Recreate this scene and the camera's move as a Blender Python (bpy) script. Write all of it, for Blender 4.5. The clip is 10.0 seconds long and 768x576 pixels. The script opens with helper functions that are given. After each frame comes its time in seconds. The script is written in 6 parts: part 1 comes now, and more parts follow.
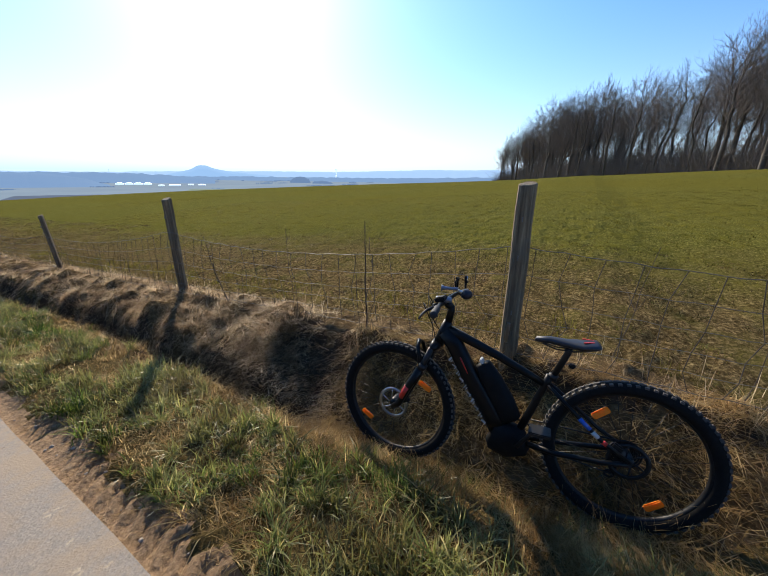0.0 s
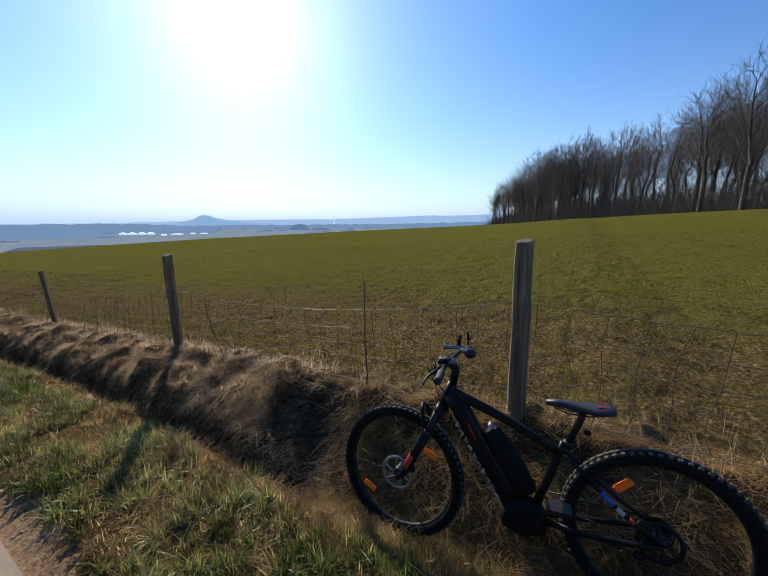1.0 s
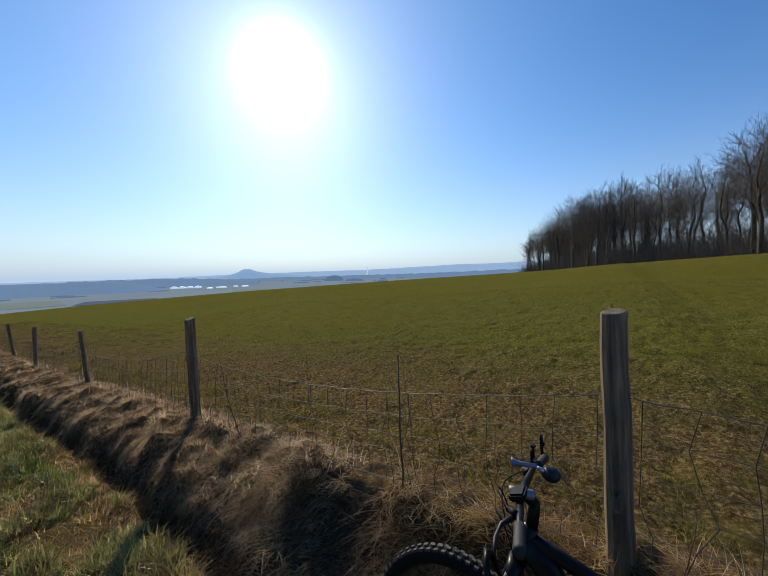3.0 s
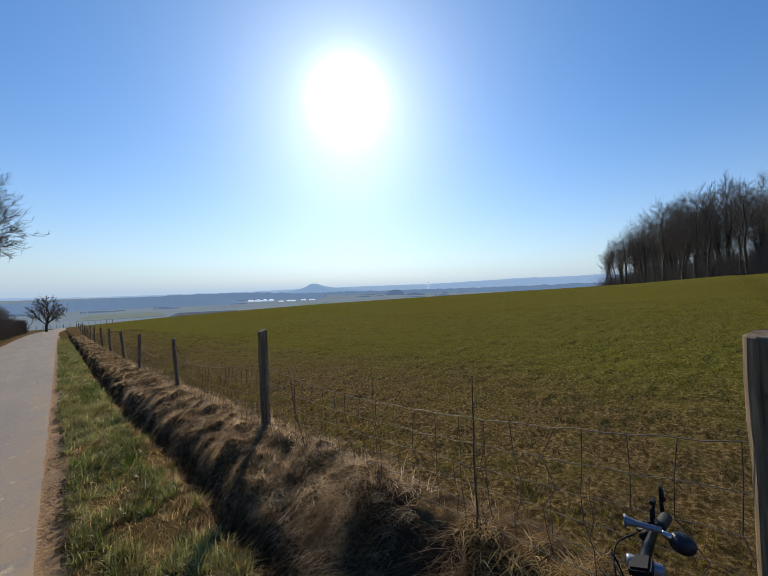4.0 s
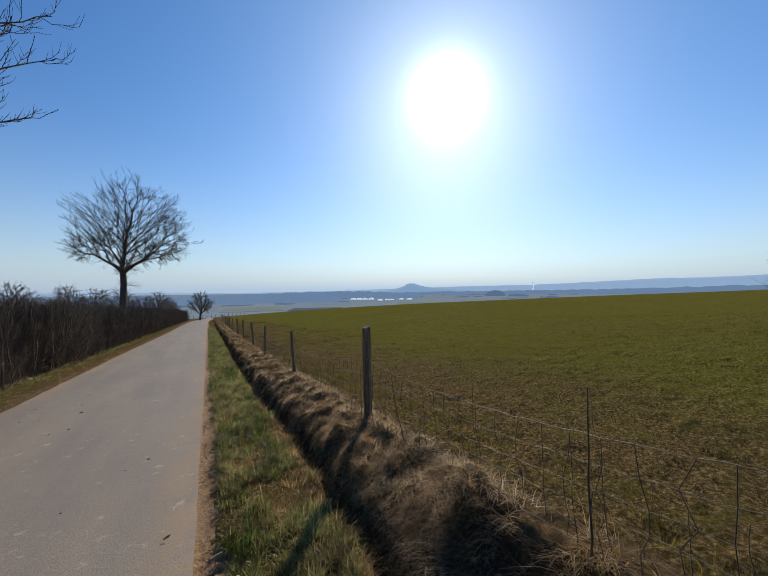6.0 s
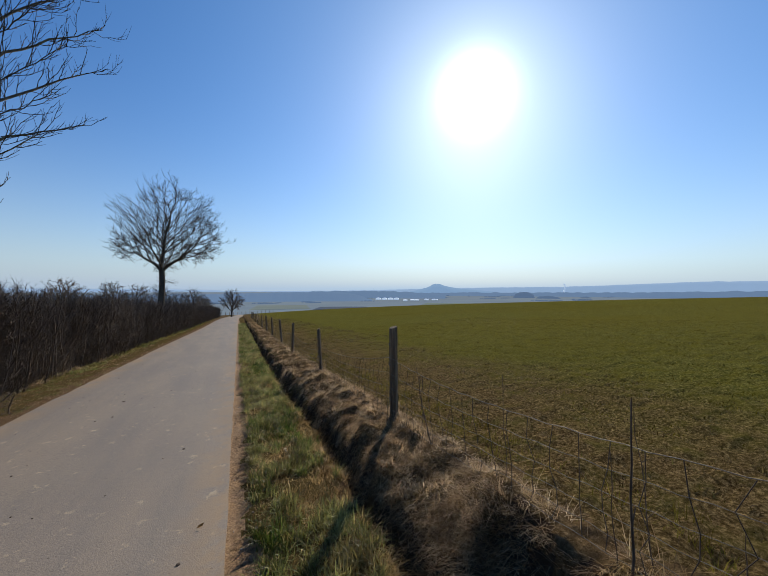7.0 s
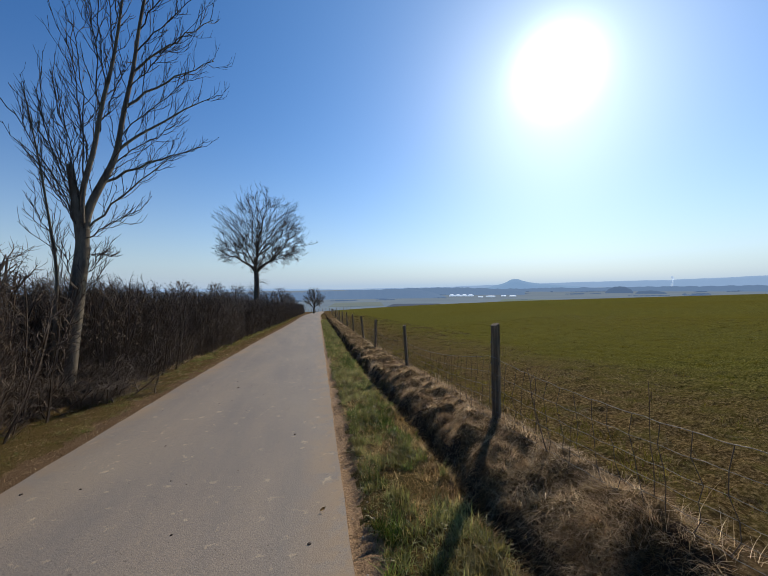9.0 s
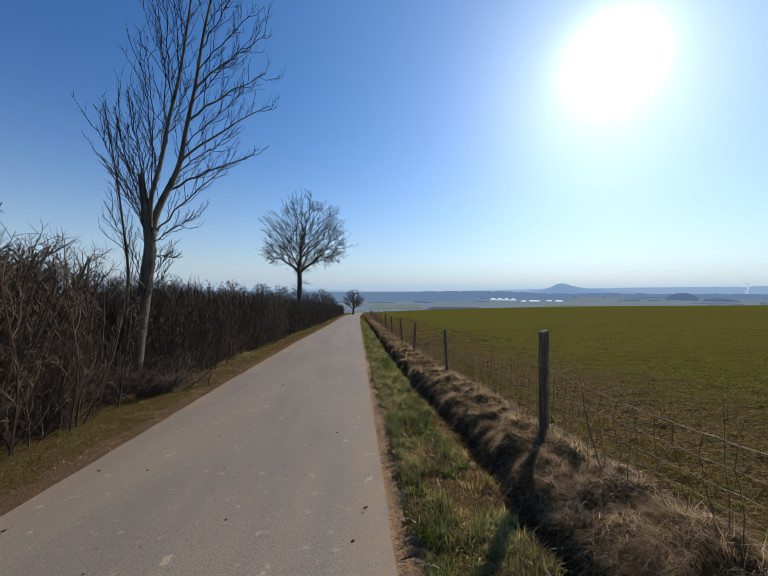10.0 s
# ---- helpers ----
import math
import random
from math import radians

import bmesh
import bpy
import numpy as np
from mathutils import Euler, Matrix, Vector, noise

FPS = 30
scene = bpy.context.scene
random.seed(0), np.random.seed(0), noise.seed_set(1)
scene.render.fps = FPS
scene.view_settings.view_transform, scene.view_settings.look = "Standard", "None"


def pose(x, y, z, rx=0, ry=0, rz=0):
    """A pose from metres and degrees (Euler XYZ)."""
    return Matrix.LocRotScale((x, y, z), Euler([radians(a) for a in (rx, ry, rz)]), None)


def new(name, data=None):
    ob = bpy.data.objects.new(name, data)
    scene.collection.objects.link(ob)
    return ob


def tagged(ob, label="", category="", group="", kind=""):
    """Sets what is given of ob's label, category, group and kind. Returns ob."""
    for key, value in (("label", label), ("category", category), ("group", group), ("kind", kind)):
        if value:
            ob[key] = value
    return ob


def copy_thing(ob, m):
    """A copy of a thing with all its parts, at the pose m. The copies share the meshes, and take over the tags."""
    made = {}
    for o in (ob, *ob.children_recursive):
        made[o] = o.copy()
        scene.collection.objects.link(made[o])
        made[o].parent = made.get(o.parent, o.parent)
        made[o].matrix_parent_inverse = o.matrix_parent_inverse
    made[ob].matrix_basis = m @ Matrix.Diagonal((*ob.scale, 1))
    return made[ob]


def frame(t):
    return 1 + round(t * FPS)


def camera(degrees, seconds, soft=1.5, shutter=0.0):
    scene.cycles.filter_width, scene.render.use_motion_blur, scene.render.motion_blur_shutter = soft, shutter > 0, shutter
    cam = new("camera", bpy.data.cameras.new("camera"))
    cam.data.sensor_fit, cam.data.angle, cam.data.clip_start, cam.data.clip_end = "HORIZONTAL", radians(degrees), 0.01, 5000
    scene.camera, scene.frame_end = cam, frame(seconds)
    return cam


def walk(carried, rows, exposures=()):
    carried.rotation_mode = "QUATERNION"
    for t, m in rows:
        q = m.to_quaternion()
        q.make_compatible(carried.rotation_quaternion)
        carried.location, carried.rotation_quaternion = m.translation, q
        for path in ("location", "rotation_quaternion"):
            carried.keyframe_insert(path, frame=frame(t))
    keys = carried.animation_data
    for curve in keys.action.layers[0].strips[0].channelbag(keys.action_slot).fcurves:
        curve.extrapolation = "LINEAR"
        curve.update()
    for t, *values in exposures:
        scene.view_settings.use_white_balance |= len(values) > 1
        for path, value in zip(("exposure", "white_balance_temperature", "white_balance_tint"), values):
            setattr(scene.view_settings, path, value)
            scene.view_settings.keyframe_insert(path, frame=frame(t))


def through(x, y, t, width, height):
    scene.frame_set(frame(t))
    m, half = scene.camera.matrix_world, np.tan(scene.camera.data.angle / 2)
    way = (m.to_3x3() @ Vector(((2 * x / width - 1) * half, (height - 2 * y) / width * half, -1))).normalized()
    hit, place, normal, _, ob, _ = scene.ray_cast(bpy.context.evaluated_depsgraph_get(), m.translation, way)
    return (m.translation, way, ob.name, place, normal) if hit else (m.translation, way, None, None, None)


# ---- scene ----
cam = camera(98.0, 10.0, soft=0.65)
WAY = [
    (0, 0.021, -0.020, 1.624, -60.07, -18.57, 1.14),
    (0.5, 0.052, -0.012, 1.678, -60.64, -13.52, 0.34),
    (1, 0.066, 0.020, 1.705, -60.30, -11.20, 0.05),
    (1.5, 0.157, 0.043, 1.727, -59.10, -9.09, -0.79),
    (2, 0.305, 0.062, 1.787, -57.72, -6.17, -1.29),
    (3.5, 0.453, 0.351, 1.792, -51.42, -0.84, -0.80),
    (4, 0.489, 0.371, 1.786, -44.38, -0.06, -1.35),
    (4.5, 0.498, 0.344, 1.793, -40.16, 0.28, -1.56),
    (5, 0.471, 0.345, 1.796, -35.25, 0.32, -1.66),
    (5.5, 0.446, 0.344, 1.793, -30.87, 0.27, -1.18),
    (7, 0.415, 0.374, 1.795, -23.56, 0.22, 0.14),
    (7.5, 0.380, 0.389, 1.801, -20.81, 0.25, 0.40),
    (8, 0.309, 0.417, 1.801, -17.25, 0.02, 0.36),
    (8.5, 0.209, 0.499, 1.799, -13.58, -0.02, -0.26),
    (9, 0.145, 0.526, 1.784, -11.14, -0.24, -0.68),
    (9.5, 0.094, 0.520, 1.790, -7.97, -0.03, -0.20),
    (10, 0.087, 0.514, 1.792, -4.54, 0.18, 0.21),
]
# each row: seconds, eye x, y, z, heading, pitch and roll in degrees
walk(cam, [(t, pose(x, y, z) @ pose(0, 0, 0, 0, 0, turn) @ pose(0, 0, 0, 90 + pitch) @ pose(0, 0, 0, 0, 0, roll))
           for t, x, y, z, turn, pitch, roll in WAY],
     exposures=[(0.0, 0.80, 6450, 10), (0.5, 0.52, 6350, 10), (1.0, 0.38, 6350, 10), (1.5, 0.34, 6350, 10), (2.0, 0.30, 6350, 10), (3.5, 0.1, 6600, 10), (10.0, 0.0, 6500, 10)])

# ---- light ----
SUN_AZ, SUN_EL = radians(38.8), radians(29.6)
SUN = Vector((math.sin(SUN_AZ) * math.cos(SUN_EL), math.cos(SUN_AZ) * math.cos(SUN_EL), math.sin(SUN_EL)))
world = bpy.data.worlds.new("sky")
scene.world = world
world.use_nodes = True
wn, wl = world.node_tree.nodes, world.node_tree.links
wn.clear()
w_out = wn.new("ShaderNodeOutputWorld")
w_bg = wn.new("ShaderNodeBackground")
w_sky = wn.new("ShaderNodeTexSky")
w_sky.sky_type = "NISHITA"
w_sky.sun_disc = False
w_sky.sun_elevation, w_sky.sun_rotation = SUN_EL, SUN_AZ
w_sky.altitude, w_sky.air_density, w_sky.dust_density, w_sky.ozone_density = 200, 1.0, 0.35, 2.6
w_bg.inputs["Strength"].default_value = 0.122
w_hue = wn.new("ShaderNodeHueSaturation")
w_hue.inputs["Saturation"].default_value = 1.30
w_hue.inputs["Hue"].default_value = 0.508
wl.new(w_sky.outputs[0], w_hue.inputs["Color"])
wl.new(w_hue.outputs[0], w_bg.inputs["Color"])
# the glare of the low sun itself
w_dir = wn.new("ShaderNodeTexCoord")
w_dot = wn.new("ShaderNodeVectorMath")
w_dot.operation = "DOT_PRODUCT"
w_dot.inputs[1].default_value = SUN
wl.new(w_dir.outputs["Generated"], w_dot.inputs[0])


def glare(power, gain, colour):
    p = wn.new("ShaderNodeMath")
    p.operation, p.use_clamp = "POWER", False
    p.inputs[1].default_value = power
    m = wn.new("ShaderNodeMath")
    m.operation = "MAXIMUM"
    m.inputs[1].default_value = 0.0
    wl.new(w_dot.outputs["Value"], m.inputs[0])
    wl.new(m.outputs[0], p.inputs[0])
    g = wn.new("ShaderNodeMath")
    g.operation = "MULTIPLY"
    g.inputs[1].default_value = gain
    wl.new(p.outputs[0], g.inputs[0])
    b = wn.new("ShaderNodeBackground")
    b.inputs["Color"].default_value = (*colour, 1)
    wl.new(g.outputs[0], b.inputs["Strength"])
    return b


# bright haze low over the land
w_sep = wn.new("ShaderNodeSeparateXYZ")
wl.new(w_dir.outputs["Generated"], w_sep.inputs[0])
w_abs = wn.new("ShaderNodeMath")
w_abs.operation = "ABSOLUTE"
wl.new(w_sep.outputs["Z"], w_abs.inputs[0])
w_low = wn.new("ShaderNodeMath")
w_low.operation = "SUBTRACT"
w_low.inputs[0].default_value = 1.0
wl.new(w_abs.outputs[0], w_low.inputs[1])
w_pow = wn.new("ShaderNodeMath")
w_pow.operation = "POWER"
w_pow.inputs[1].default_value = 6.0
wl.new(w_low.outputs[0], w_pow.inputs[0])
w_haze = wn.new("ShaderNodeBackground")
w_haze.inputs["Color"].default_value = (0.61, 0.78, 1.0, 1)
w_haze.inputs["Strength"].default_value = 0.66
w_mix = wn.new("ShaderNodeMixShader")
wl.new(w_pow.outputs[0], w_mix.inputs[0])
wl.new(w_bg.outputs[0], w_mix.inputs[1])
wl.new(w_haze.outputs[0], w_mix.inputs[2])
w_sum = w_mix.outputs[0]
for power, gain, colour in ((420, 1.7, (0.88, 1.0, 0.97)), (45, 0.14, (0.50, 1.0, 0.92)), (4, 0.195, (0.36, 0.74, 1.0))):
    add = wn.new("ShaderNodeAddShader")
    wl.new(w_sum, add.inputs[0])
    wl.new(glare(power, gain, colour).outputs[0], add.inputs[1])
    w_sum = add.outputs[0]
wl.new(w_sum, w_out.inputs["Surface"])
sun_data = bpy.data.lights.new("sun", "SUN")
sun_data.energy, sun_data.angle, sun_data.color = 4.0, radians(0.55), (1.0, 0.87, 0.68)
sun = new("sun", sun_data)
sun.rotation_mode = "QUATERNION"
sun.rotation_quaternion = SUN.to_track_quat("Z", "Y")
sun.location = SUN * 50


# ---- materials ----
def hexa(c):
    return (*c, 1.0)


def material(name, rough=0.8, metal=0.0):
    m = bpy.data.materials.new(name)
    m.use_nodes = True
    b = m.node_tree.nodes["Principled BSDF"]
    b.inputs["Roughness"].default_value = rough
    b.inputs["Metallic"].default_value = metal
    return m, m.node_tree.nodes, m.node_tree.links, b


def noise_tex(n, l, scale, detail=4.0, vector=None, rough=0.55, stretch=None):
    t = n.new("ShaderNodeTexNoise")
    t.inputs["Scale"].default_value = scale
    t.inputs["Detail"].default_value = detail
    t.inputs["Roughness"].default_value = rough
    if vector is None:
        vector = n.new("ShaderNodeTexCoord").outputs["Object"]
    if stretch:
        mp = n.new("ShaderNodeMapping")
        mp.inputs["Scale"].default_value = stretch
        l.new(vector, mp.inputs["Vector"])
        vector = mp.outputs[0]
    l.new(vector, t.inputs["Vector"])
    return t.outputs["Fac"]


def ramp(n, l, fac, stops):
    r = n.new("ShaderNodeValToRGB")
    e = r.color_ramp.elements
    while len(e) < len(stops):
        e.new(0.5)
    for k, (p, c) in zip(e, stops):
        k.position, k.color = p, hexa(c) if len(c) == 3 else c
    l.new(fac, r.inputs["Fac"])
    return r.outputs["Color"]


def mix(n, l, fac, a, b, mode="MIX"):
    m = n.new("ShaderNodeMix")
    m.data_type, m.blend_type = "RGBA", mode
    for s, v in ((0, fac), (6, a), (7, b)):
        if isinstance(v, (int, float)):
            m.inputs[s].default_value = v
        elif isinstance(v, tuple):
            m.inputs[s].default_value = hexa(v)
        else:
            l.new(v, m.inputs[s])
    return m.outputs[2]


def bump(n, l, bsdf, height, strength=0.4, distance=0.01):
    b = n.new("ShaderNodeBump")
    b.inputs["Strength"].default_value = strength
    b.inputs["Distance"].default_value = distance
    l.new(height, b.inputs["Height"])
    l.new(b.outputs[0], bsdf.inputs["Normal"])


def simple(name, colour, rough=0.5, metal=0.0, vary=0.25, scale=30.0, bumps=0.0, spec=None):
    """A plain stuff with grain and blotches of its own colour."""
    m, n, l, b = material(name, rough, metal)
    f = noise_tex(n, l, scale, 5)
    g = noise_tex(n, l, scale * 0.13, 3)
    lo = tuple(c * (1 - vary) for c in colour)
    hi = tuple(min(1, c * (1 + vary)) for c in colour)
    c1 = ramp(n, l, f, ((0.3, lo), (0.7, hi)))
    l.new(mix(n, l, g, c1, tuple(c * (1 - vary * 0.6) for c in colour)), b.inputs["Base Color"])
    if bumps:
        bump(n, l, b, f, bumps, 0.004)
    if spec is not None:
        b.inputs["Specular IOR Level"].default_value = spec
    return m


def leafy(name, stops, through=0.45, rough=0.55, patch=1.3, gloss=0.05):
    """Blades and strands: a colour for each blade, tinted in patches, and light that shines through."""
    m, n, l, b = material(name, rough)
    geo = n.new("ShaderNodeNewGeometry")
    c = ramp(n, l, geo.outputs["Random Per Island"], stops)
    f = noise_tex(n, l, patch, 3)
    c = mix(n, l, ramp(n, l, f, ((0.35, (0, 0, 0)), (0.7, (1, 1, 1)))), c, mix(n, l, 0.5, c, stops[-1][1]))
    k = noise_tex(n, l, patch * 2.7, 3)
    c = mix(n, l, 1.0, c, ramp(n, l, k, ((0.40, (0.55, 0.5, 0.45)), (0.58, (1.1, 1.1, 1.05)))), "MULTIPLY")
    l.new(c, b.inputs["Base Color"])
    b.inputs["Specular IOR Level"].default_value = gloss
    t = n.new("ShaderNodeBsdfTranslucent")
    glow = n.new("ShaderNodeVectorMath")
    glow.operation = "SCALE"
    glow.inputs["Scale"].default_value = 1.7
    l.new(c, glow.inputs[0])
    l.new(glow.outputs[0], t.inputs["Color"])
    mx = n.new("ShaderNodeMixShader")
    mx.inputs[0].default_value = through
    l.new(b.outputs[0], mx.inputs[1])
    l.new(t.outputs[0], mx.inputs[2])
    l.new(mx.outputs[0], n["Material Output"].inputs["Surface"])
    return m


def haze_glow(name, colour, air, amount):
    """Far country, with kilometres of bright air put into the material as a glow."""
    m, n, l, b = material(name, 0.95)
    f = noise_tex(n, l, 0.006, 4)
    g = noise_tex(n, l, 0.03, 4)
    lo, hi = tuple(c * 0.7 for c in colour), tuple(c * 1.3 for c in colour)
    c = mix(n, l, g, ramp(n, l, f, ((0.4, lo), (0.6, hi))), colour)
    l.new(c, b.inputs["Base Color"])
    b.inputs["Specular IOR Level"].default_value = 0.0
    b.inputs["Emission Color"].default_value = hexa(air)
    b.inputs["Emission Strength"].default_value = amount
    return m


def M_road():
    m, n, l, b = material("road_concrete", 0.75)
    fine = noise_tex(n, l, 140, 6, rough=0.7)
    agg = n.new("ShaderNodeTexVoronoi")
    agg.inputs["Scale"].default_value = 95
    l.new(n.new("ShaderNodeTexCoord").outputs["Object"], agg.inputs["Vector"])
    big = noise_tex(n, l, 0.55, 5)
    long_ = noise_tex(n, l, 1.0, 4, stretch=(2.2, 0.12, 1))
    c = ramp(n, l, fine, ((0.25, (0.13, 0.118, 0.107)), (0.75, (0.33, 0.300, 0.270))))
    c = mix(n, l, ramp(n, l, big, ((0.4, (0, 0, 0)), (0.65, (0.6, 0.6, 0.6)))), c, (0.27, 0.245, 0.21))
    c = mix(n, l, ramp(n, l, long_, ((0.45, (0, 0, 0)), (0.7, (0.5, 0.5, 0.5)))), c, (0.30, 0.26, 0.215))
    spots = noise_tex(n, l, 7.5, 5, rough=0.65)
    c = mix(n, l, ramp(n, l, spots, ((0.625, (0, 0, 0)), (0.66, (0.75, 0.75, 0.75)))), c, (0.46, 0.40, 0.30))
    grit = n.new("ShaderNodeTexVoronoi")
    grit.inputs["Scale"].default_value = 130
    l.new(n.new("ShaderNodeTexCoord").outputs["Object"], grit.inputs["Vector"])
    c = mix(n, l, 1.0, c, ramp(n, l, grit.outputs["Color"], ((0.2, (0.80, 0.77, 0.73)), (0.55, (0.97, 0.93, 0.87)), (0.85, (1.12, 1.06, 0.96)))), "MULTIPLY")
    crumbs = noise_tex(n, l, 38, 3)
    c = mix(n, l, ramp(n, l, crumbs, ((0.68, (0, 0, 0)), (0.71, (0.8, 0.8, 0.8)))), c, (0.07, 0.055, 0.04))
    # ochre soil trodden on to both edges
    sep = n.new("ShaderNodeSeparateXYZ")
    l.new(n.new("ShaderNodeTexCoord").outputs["Object"], sep.inputs[0])
    off = n.new("ShaderNodeMath")
    off.inputs[1].default_value = 1.25
    l.new(sep.outputs["X"], off.inputs[0])
    far_ = n.new("ShaderNodeMath")
    far_.operation = "ABSOLUTE"
    l.new(off.outputs[0], far_.inputs[0])
    rim = n.new("ShaderNodeMapRange")
    rim.inputs["From Min"].default_value, rim.inputs["From Max"].default_value = 1.15, 1.75
    l.new(far_.outputs[0], rim.inputs["Value"])
    blot = n.new("ShaderNodeMath")
    blot.operation = "MULTIPLY"
    l.new(rim.outputs[0], blot.inputs[0])
    l.new(ramp(n, l, noise_tex(n, l, 2.3, 6, rough=0.7), ((0.42, (0, 0, 0)), (0.54, (1, 1, 1)))), blot.inputs[1])
    c = mix(n, l, blot.outputs[0], c, (0.31, 0.22, 0.125))
    dark_ = noise_tex(n, l, 0.9, 5, stretch=(1.6, 0.35, 1))
    c = mix(n, l, 1.0, c, (1.04, 0.985, 0.90), "MULTIPLY")
    c = mix(n, l, ramp(n, l, dark_, ((0.36, (0.38, 0.38, 0.38)), (0.58, (0, 0, 0)))), c, (0.145, 0.132, 0.12))
    l.new(c, b.inputs["Base Color"])
    h = mix(n, l, 0.5, fine, agg.outputs["Distance"])
    bump(n, l, b, h, 0.45, 0.004)
    return m


def M_soil():
    m, n, l, b = material("bare_soil", 0.95)
    f = noise_tex(n, l, 40, 8, rough=0.7)
    g = noise_tex(n, l, 3, 4)
    c = ramp(n, l, f, ((0.33, (0.09, 0.052, 0.024)), (0.50, (0.30, 0.185, 0.092)), (0.7, (0.48, 0.325, 0.18))))
    c = mix(n, l, ramp(n, l, g, ((0.4, (0, 0, 0)), (0.7, (0.5, 0.5, 0.5)))), c, (0.27, 0.165, 0.08))
    l.new(c, b.inputs["Base Color"])
    bump(n, l, b, f, 1.0, 0.03)
    return m


def M_turf(name, a, b_, c_, scale=14.0, deep=0.02):
    m, n, l, b = material(name, 0.95)
    f = noise_tex(n, l, scale, 8, rough=0.72)
    g = noise_tex(n, l, scale * 0.09, 4)
    k = ramp(n, l, f, ((0.28, a), (0.52, b_), (0.78, c_)))
    k = mix(n, l, ramp(n, l, g, ((0.35, (0, 0, 0)), (0.7, (0.7, 0.7, 0.7)))), k, b_)
    l.new(k, b.inputs["Base Color"])
    b.inputs["Specular IOR Level"].default_value = 0.0
    bump(n, l, b, f, 0.8, deep)
    return m


def M_field():
    """Short pasture: brown cropped strip beside the fence, green further in."""
    m, n, l, b = material("pasture", 0.95)
    pos = n.new("ShaderNodeTexCoord").outputs["Object"]
    sep = n.new("ShaderNodeSeparateXYZ")
    l.new(pos, sep.inputs[0])
    edge = noise_tex(n, l, 0.55, 5)
    ad = n.new("ShaderNodeMath")
    ad.operation = "MULTIPLY_ADD"
    ad.inputs[1].default_value, ad.inputs[2].default_value = 4.0, -2.0
    l.new(edge, ad.inputs[0])
    sm = n.new("ShaderNodeMath")
    l.new(ad.outputs[0], sm.inputs[0])
    l.new(sep.outputs["X"], sm.inputs[1])
    mp = n.new("ShaderNodeMapRange")
    mp.inputs["From Min"].default_value, mp.inputs["From Max"].default_value = 3.7, 6.6
    l.new(sm.outputs[0], mp.inputs["Value"])
    fine = noise_tex(n, l, 30, 8, rough=0.78)
    mid = noise_tex(n, l, 3.2, 5, rough=0.6)
    far = noise_tex(n, l, 0.06, 4)
    green = ramp(n, l, fine, ((0.34, (0.020, 0.024, 0.006)), (0.5, (0.102, 0.098, 0.022)), (0.66, (0.28, 0.245, 0.07))))
    green = mix(n, l, ramp(n, l, mid, ((0.48, (0, 0, 0)), (0.62, (0.5, 0.5, 0.5)))), green, (0.125, 0.112, 0.014))
    green = mix(n, l, ramp(n, l, far, ((0.4, (0, 0, 0)), (0.65, (0.6, 0.6, 0.6)))), green, (0.118, 0.100, 0.016))
    brown = ramp(n, l, fine, ((0.34, (0.020, 0.013, 0.005)), (0.5, (0.100, 0.068, 0.027)), (0.66, (0.34, 0.245, 0.11))))
    brown = mix(n, l, ramp(n, l, mid, ((0.5, (0, 0, 0)), (0.72, (0.6, 0.6, 0.6)))), brown, (0.10, 0.095, 0.02))
    l.new(mix(n, l, mp.outputs[0], brown, green), b.inputs["Base Color"])
    b.inputs["Specular IOR Level"].default_value = 0.0
    hm = mix(n, l, 0.6, fine, mid)
    bump(n, l, b, hm, 1.0, 0.06)
    return m


def M_bark(name, dark, light, scale=9.0):
    m, n, l, b = material(name, 0.9)
    f = noise_tex(n, l, scale, 7, stretch=(1, 1, 0.25), rough=0.7)
    g = noise_tex(n, l, 1.4, 4)
    c = ramp(n, l, f, ((0.3, dark), (0.7, light)))
    c = mix(n, l, ramp(n, l, g, ((0.5, (0, 0, 0)), (0.68, (0.5, 0.5, 0.5)))), c, (light[0] * 0.8, light[1] * 0.95, light[2] * 0.7))
    l.new(c, b.inputs["Base Color"])
    bump(n, l, b, f, 0.8, 0.02)
    return m


def M_post():
    m, n, l, b = material("weathered_post", 0.85)
    f = noise_tex(n, l, 26, 8, stretch=(1, 1, 0.06), rough=0.7)
    g = noise_tex(n, l, 5, 4)
    c = ramp(n, l, f, ((0.34, (0.055, 0.036, 0.019)), (0.52, (0.20, 0.138, 0.074)), (0.68, (0.40, 0.295, 0.17))))
    c = mix(n, l, ramp(n, l, g, ((0.5, (0, 0, 0)), (0.7, (0.6, 0.6, 0.6)))), c, (0.12, 0.115, 0.085))
    l.new(c, b.inputs["Base Color"])
    bump(n, l, b, f, 0.9, 0.006)
    return m


road_mat = M_road()
soil_mat = M_soil()
verge_mat = M_turf("verge_soil", (0.022, 0.015, 0.006), (0.10, 0.072, 0.028), (0.30, 0.22, 0.10), 48, 0.03)
bank_mat = M_turf("matted_hay", (0.035, 0.022, 0.010), (0.14, 0.093, 0.045), (0.36, 0.26, 0.14), 26, 0.05)
# dark earth of the ditch, also used as painted shade on scarp and hollow
ditch_shade_mat = M_turf("ditch_earth_shade", (0.03, 0.02, 0.012), (0.07, 0.048, 0.03), (0.12, 0.085, 0.05), 20, 0.03)
litter_soil = M_turf("soil_with_litter", (0.05, 0.032, 0.018), (0.15, 0.098, 0.056), (0.30, 0.205, 0.12), 60, 0.03)
field_mat = M_field()
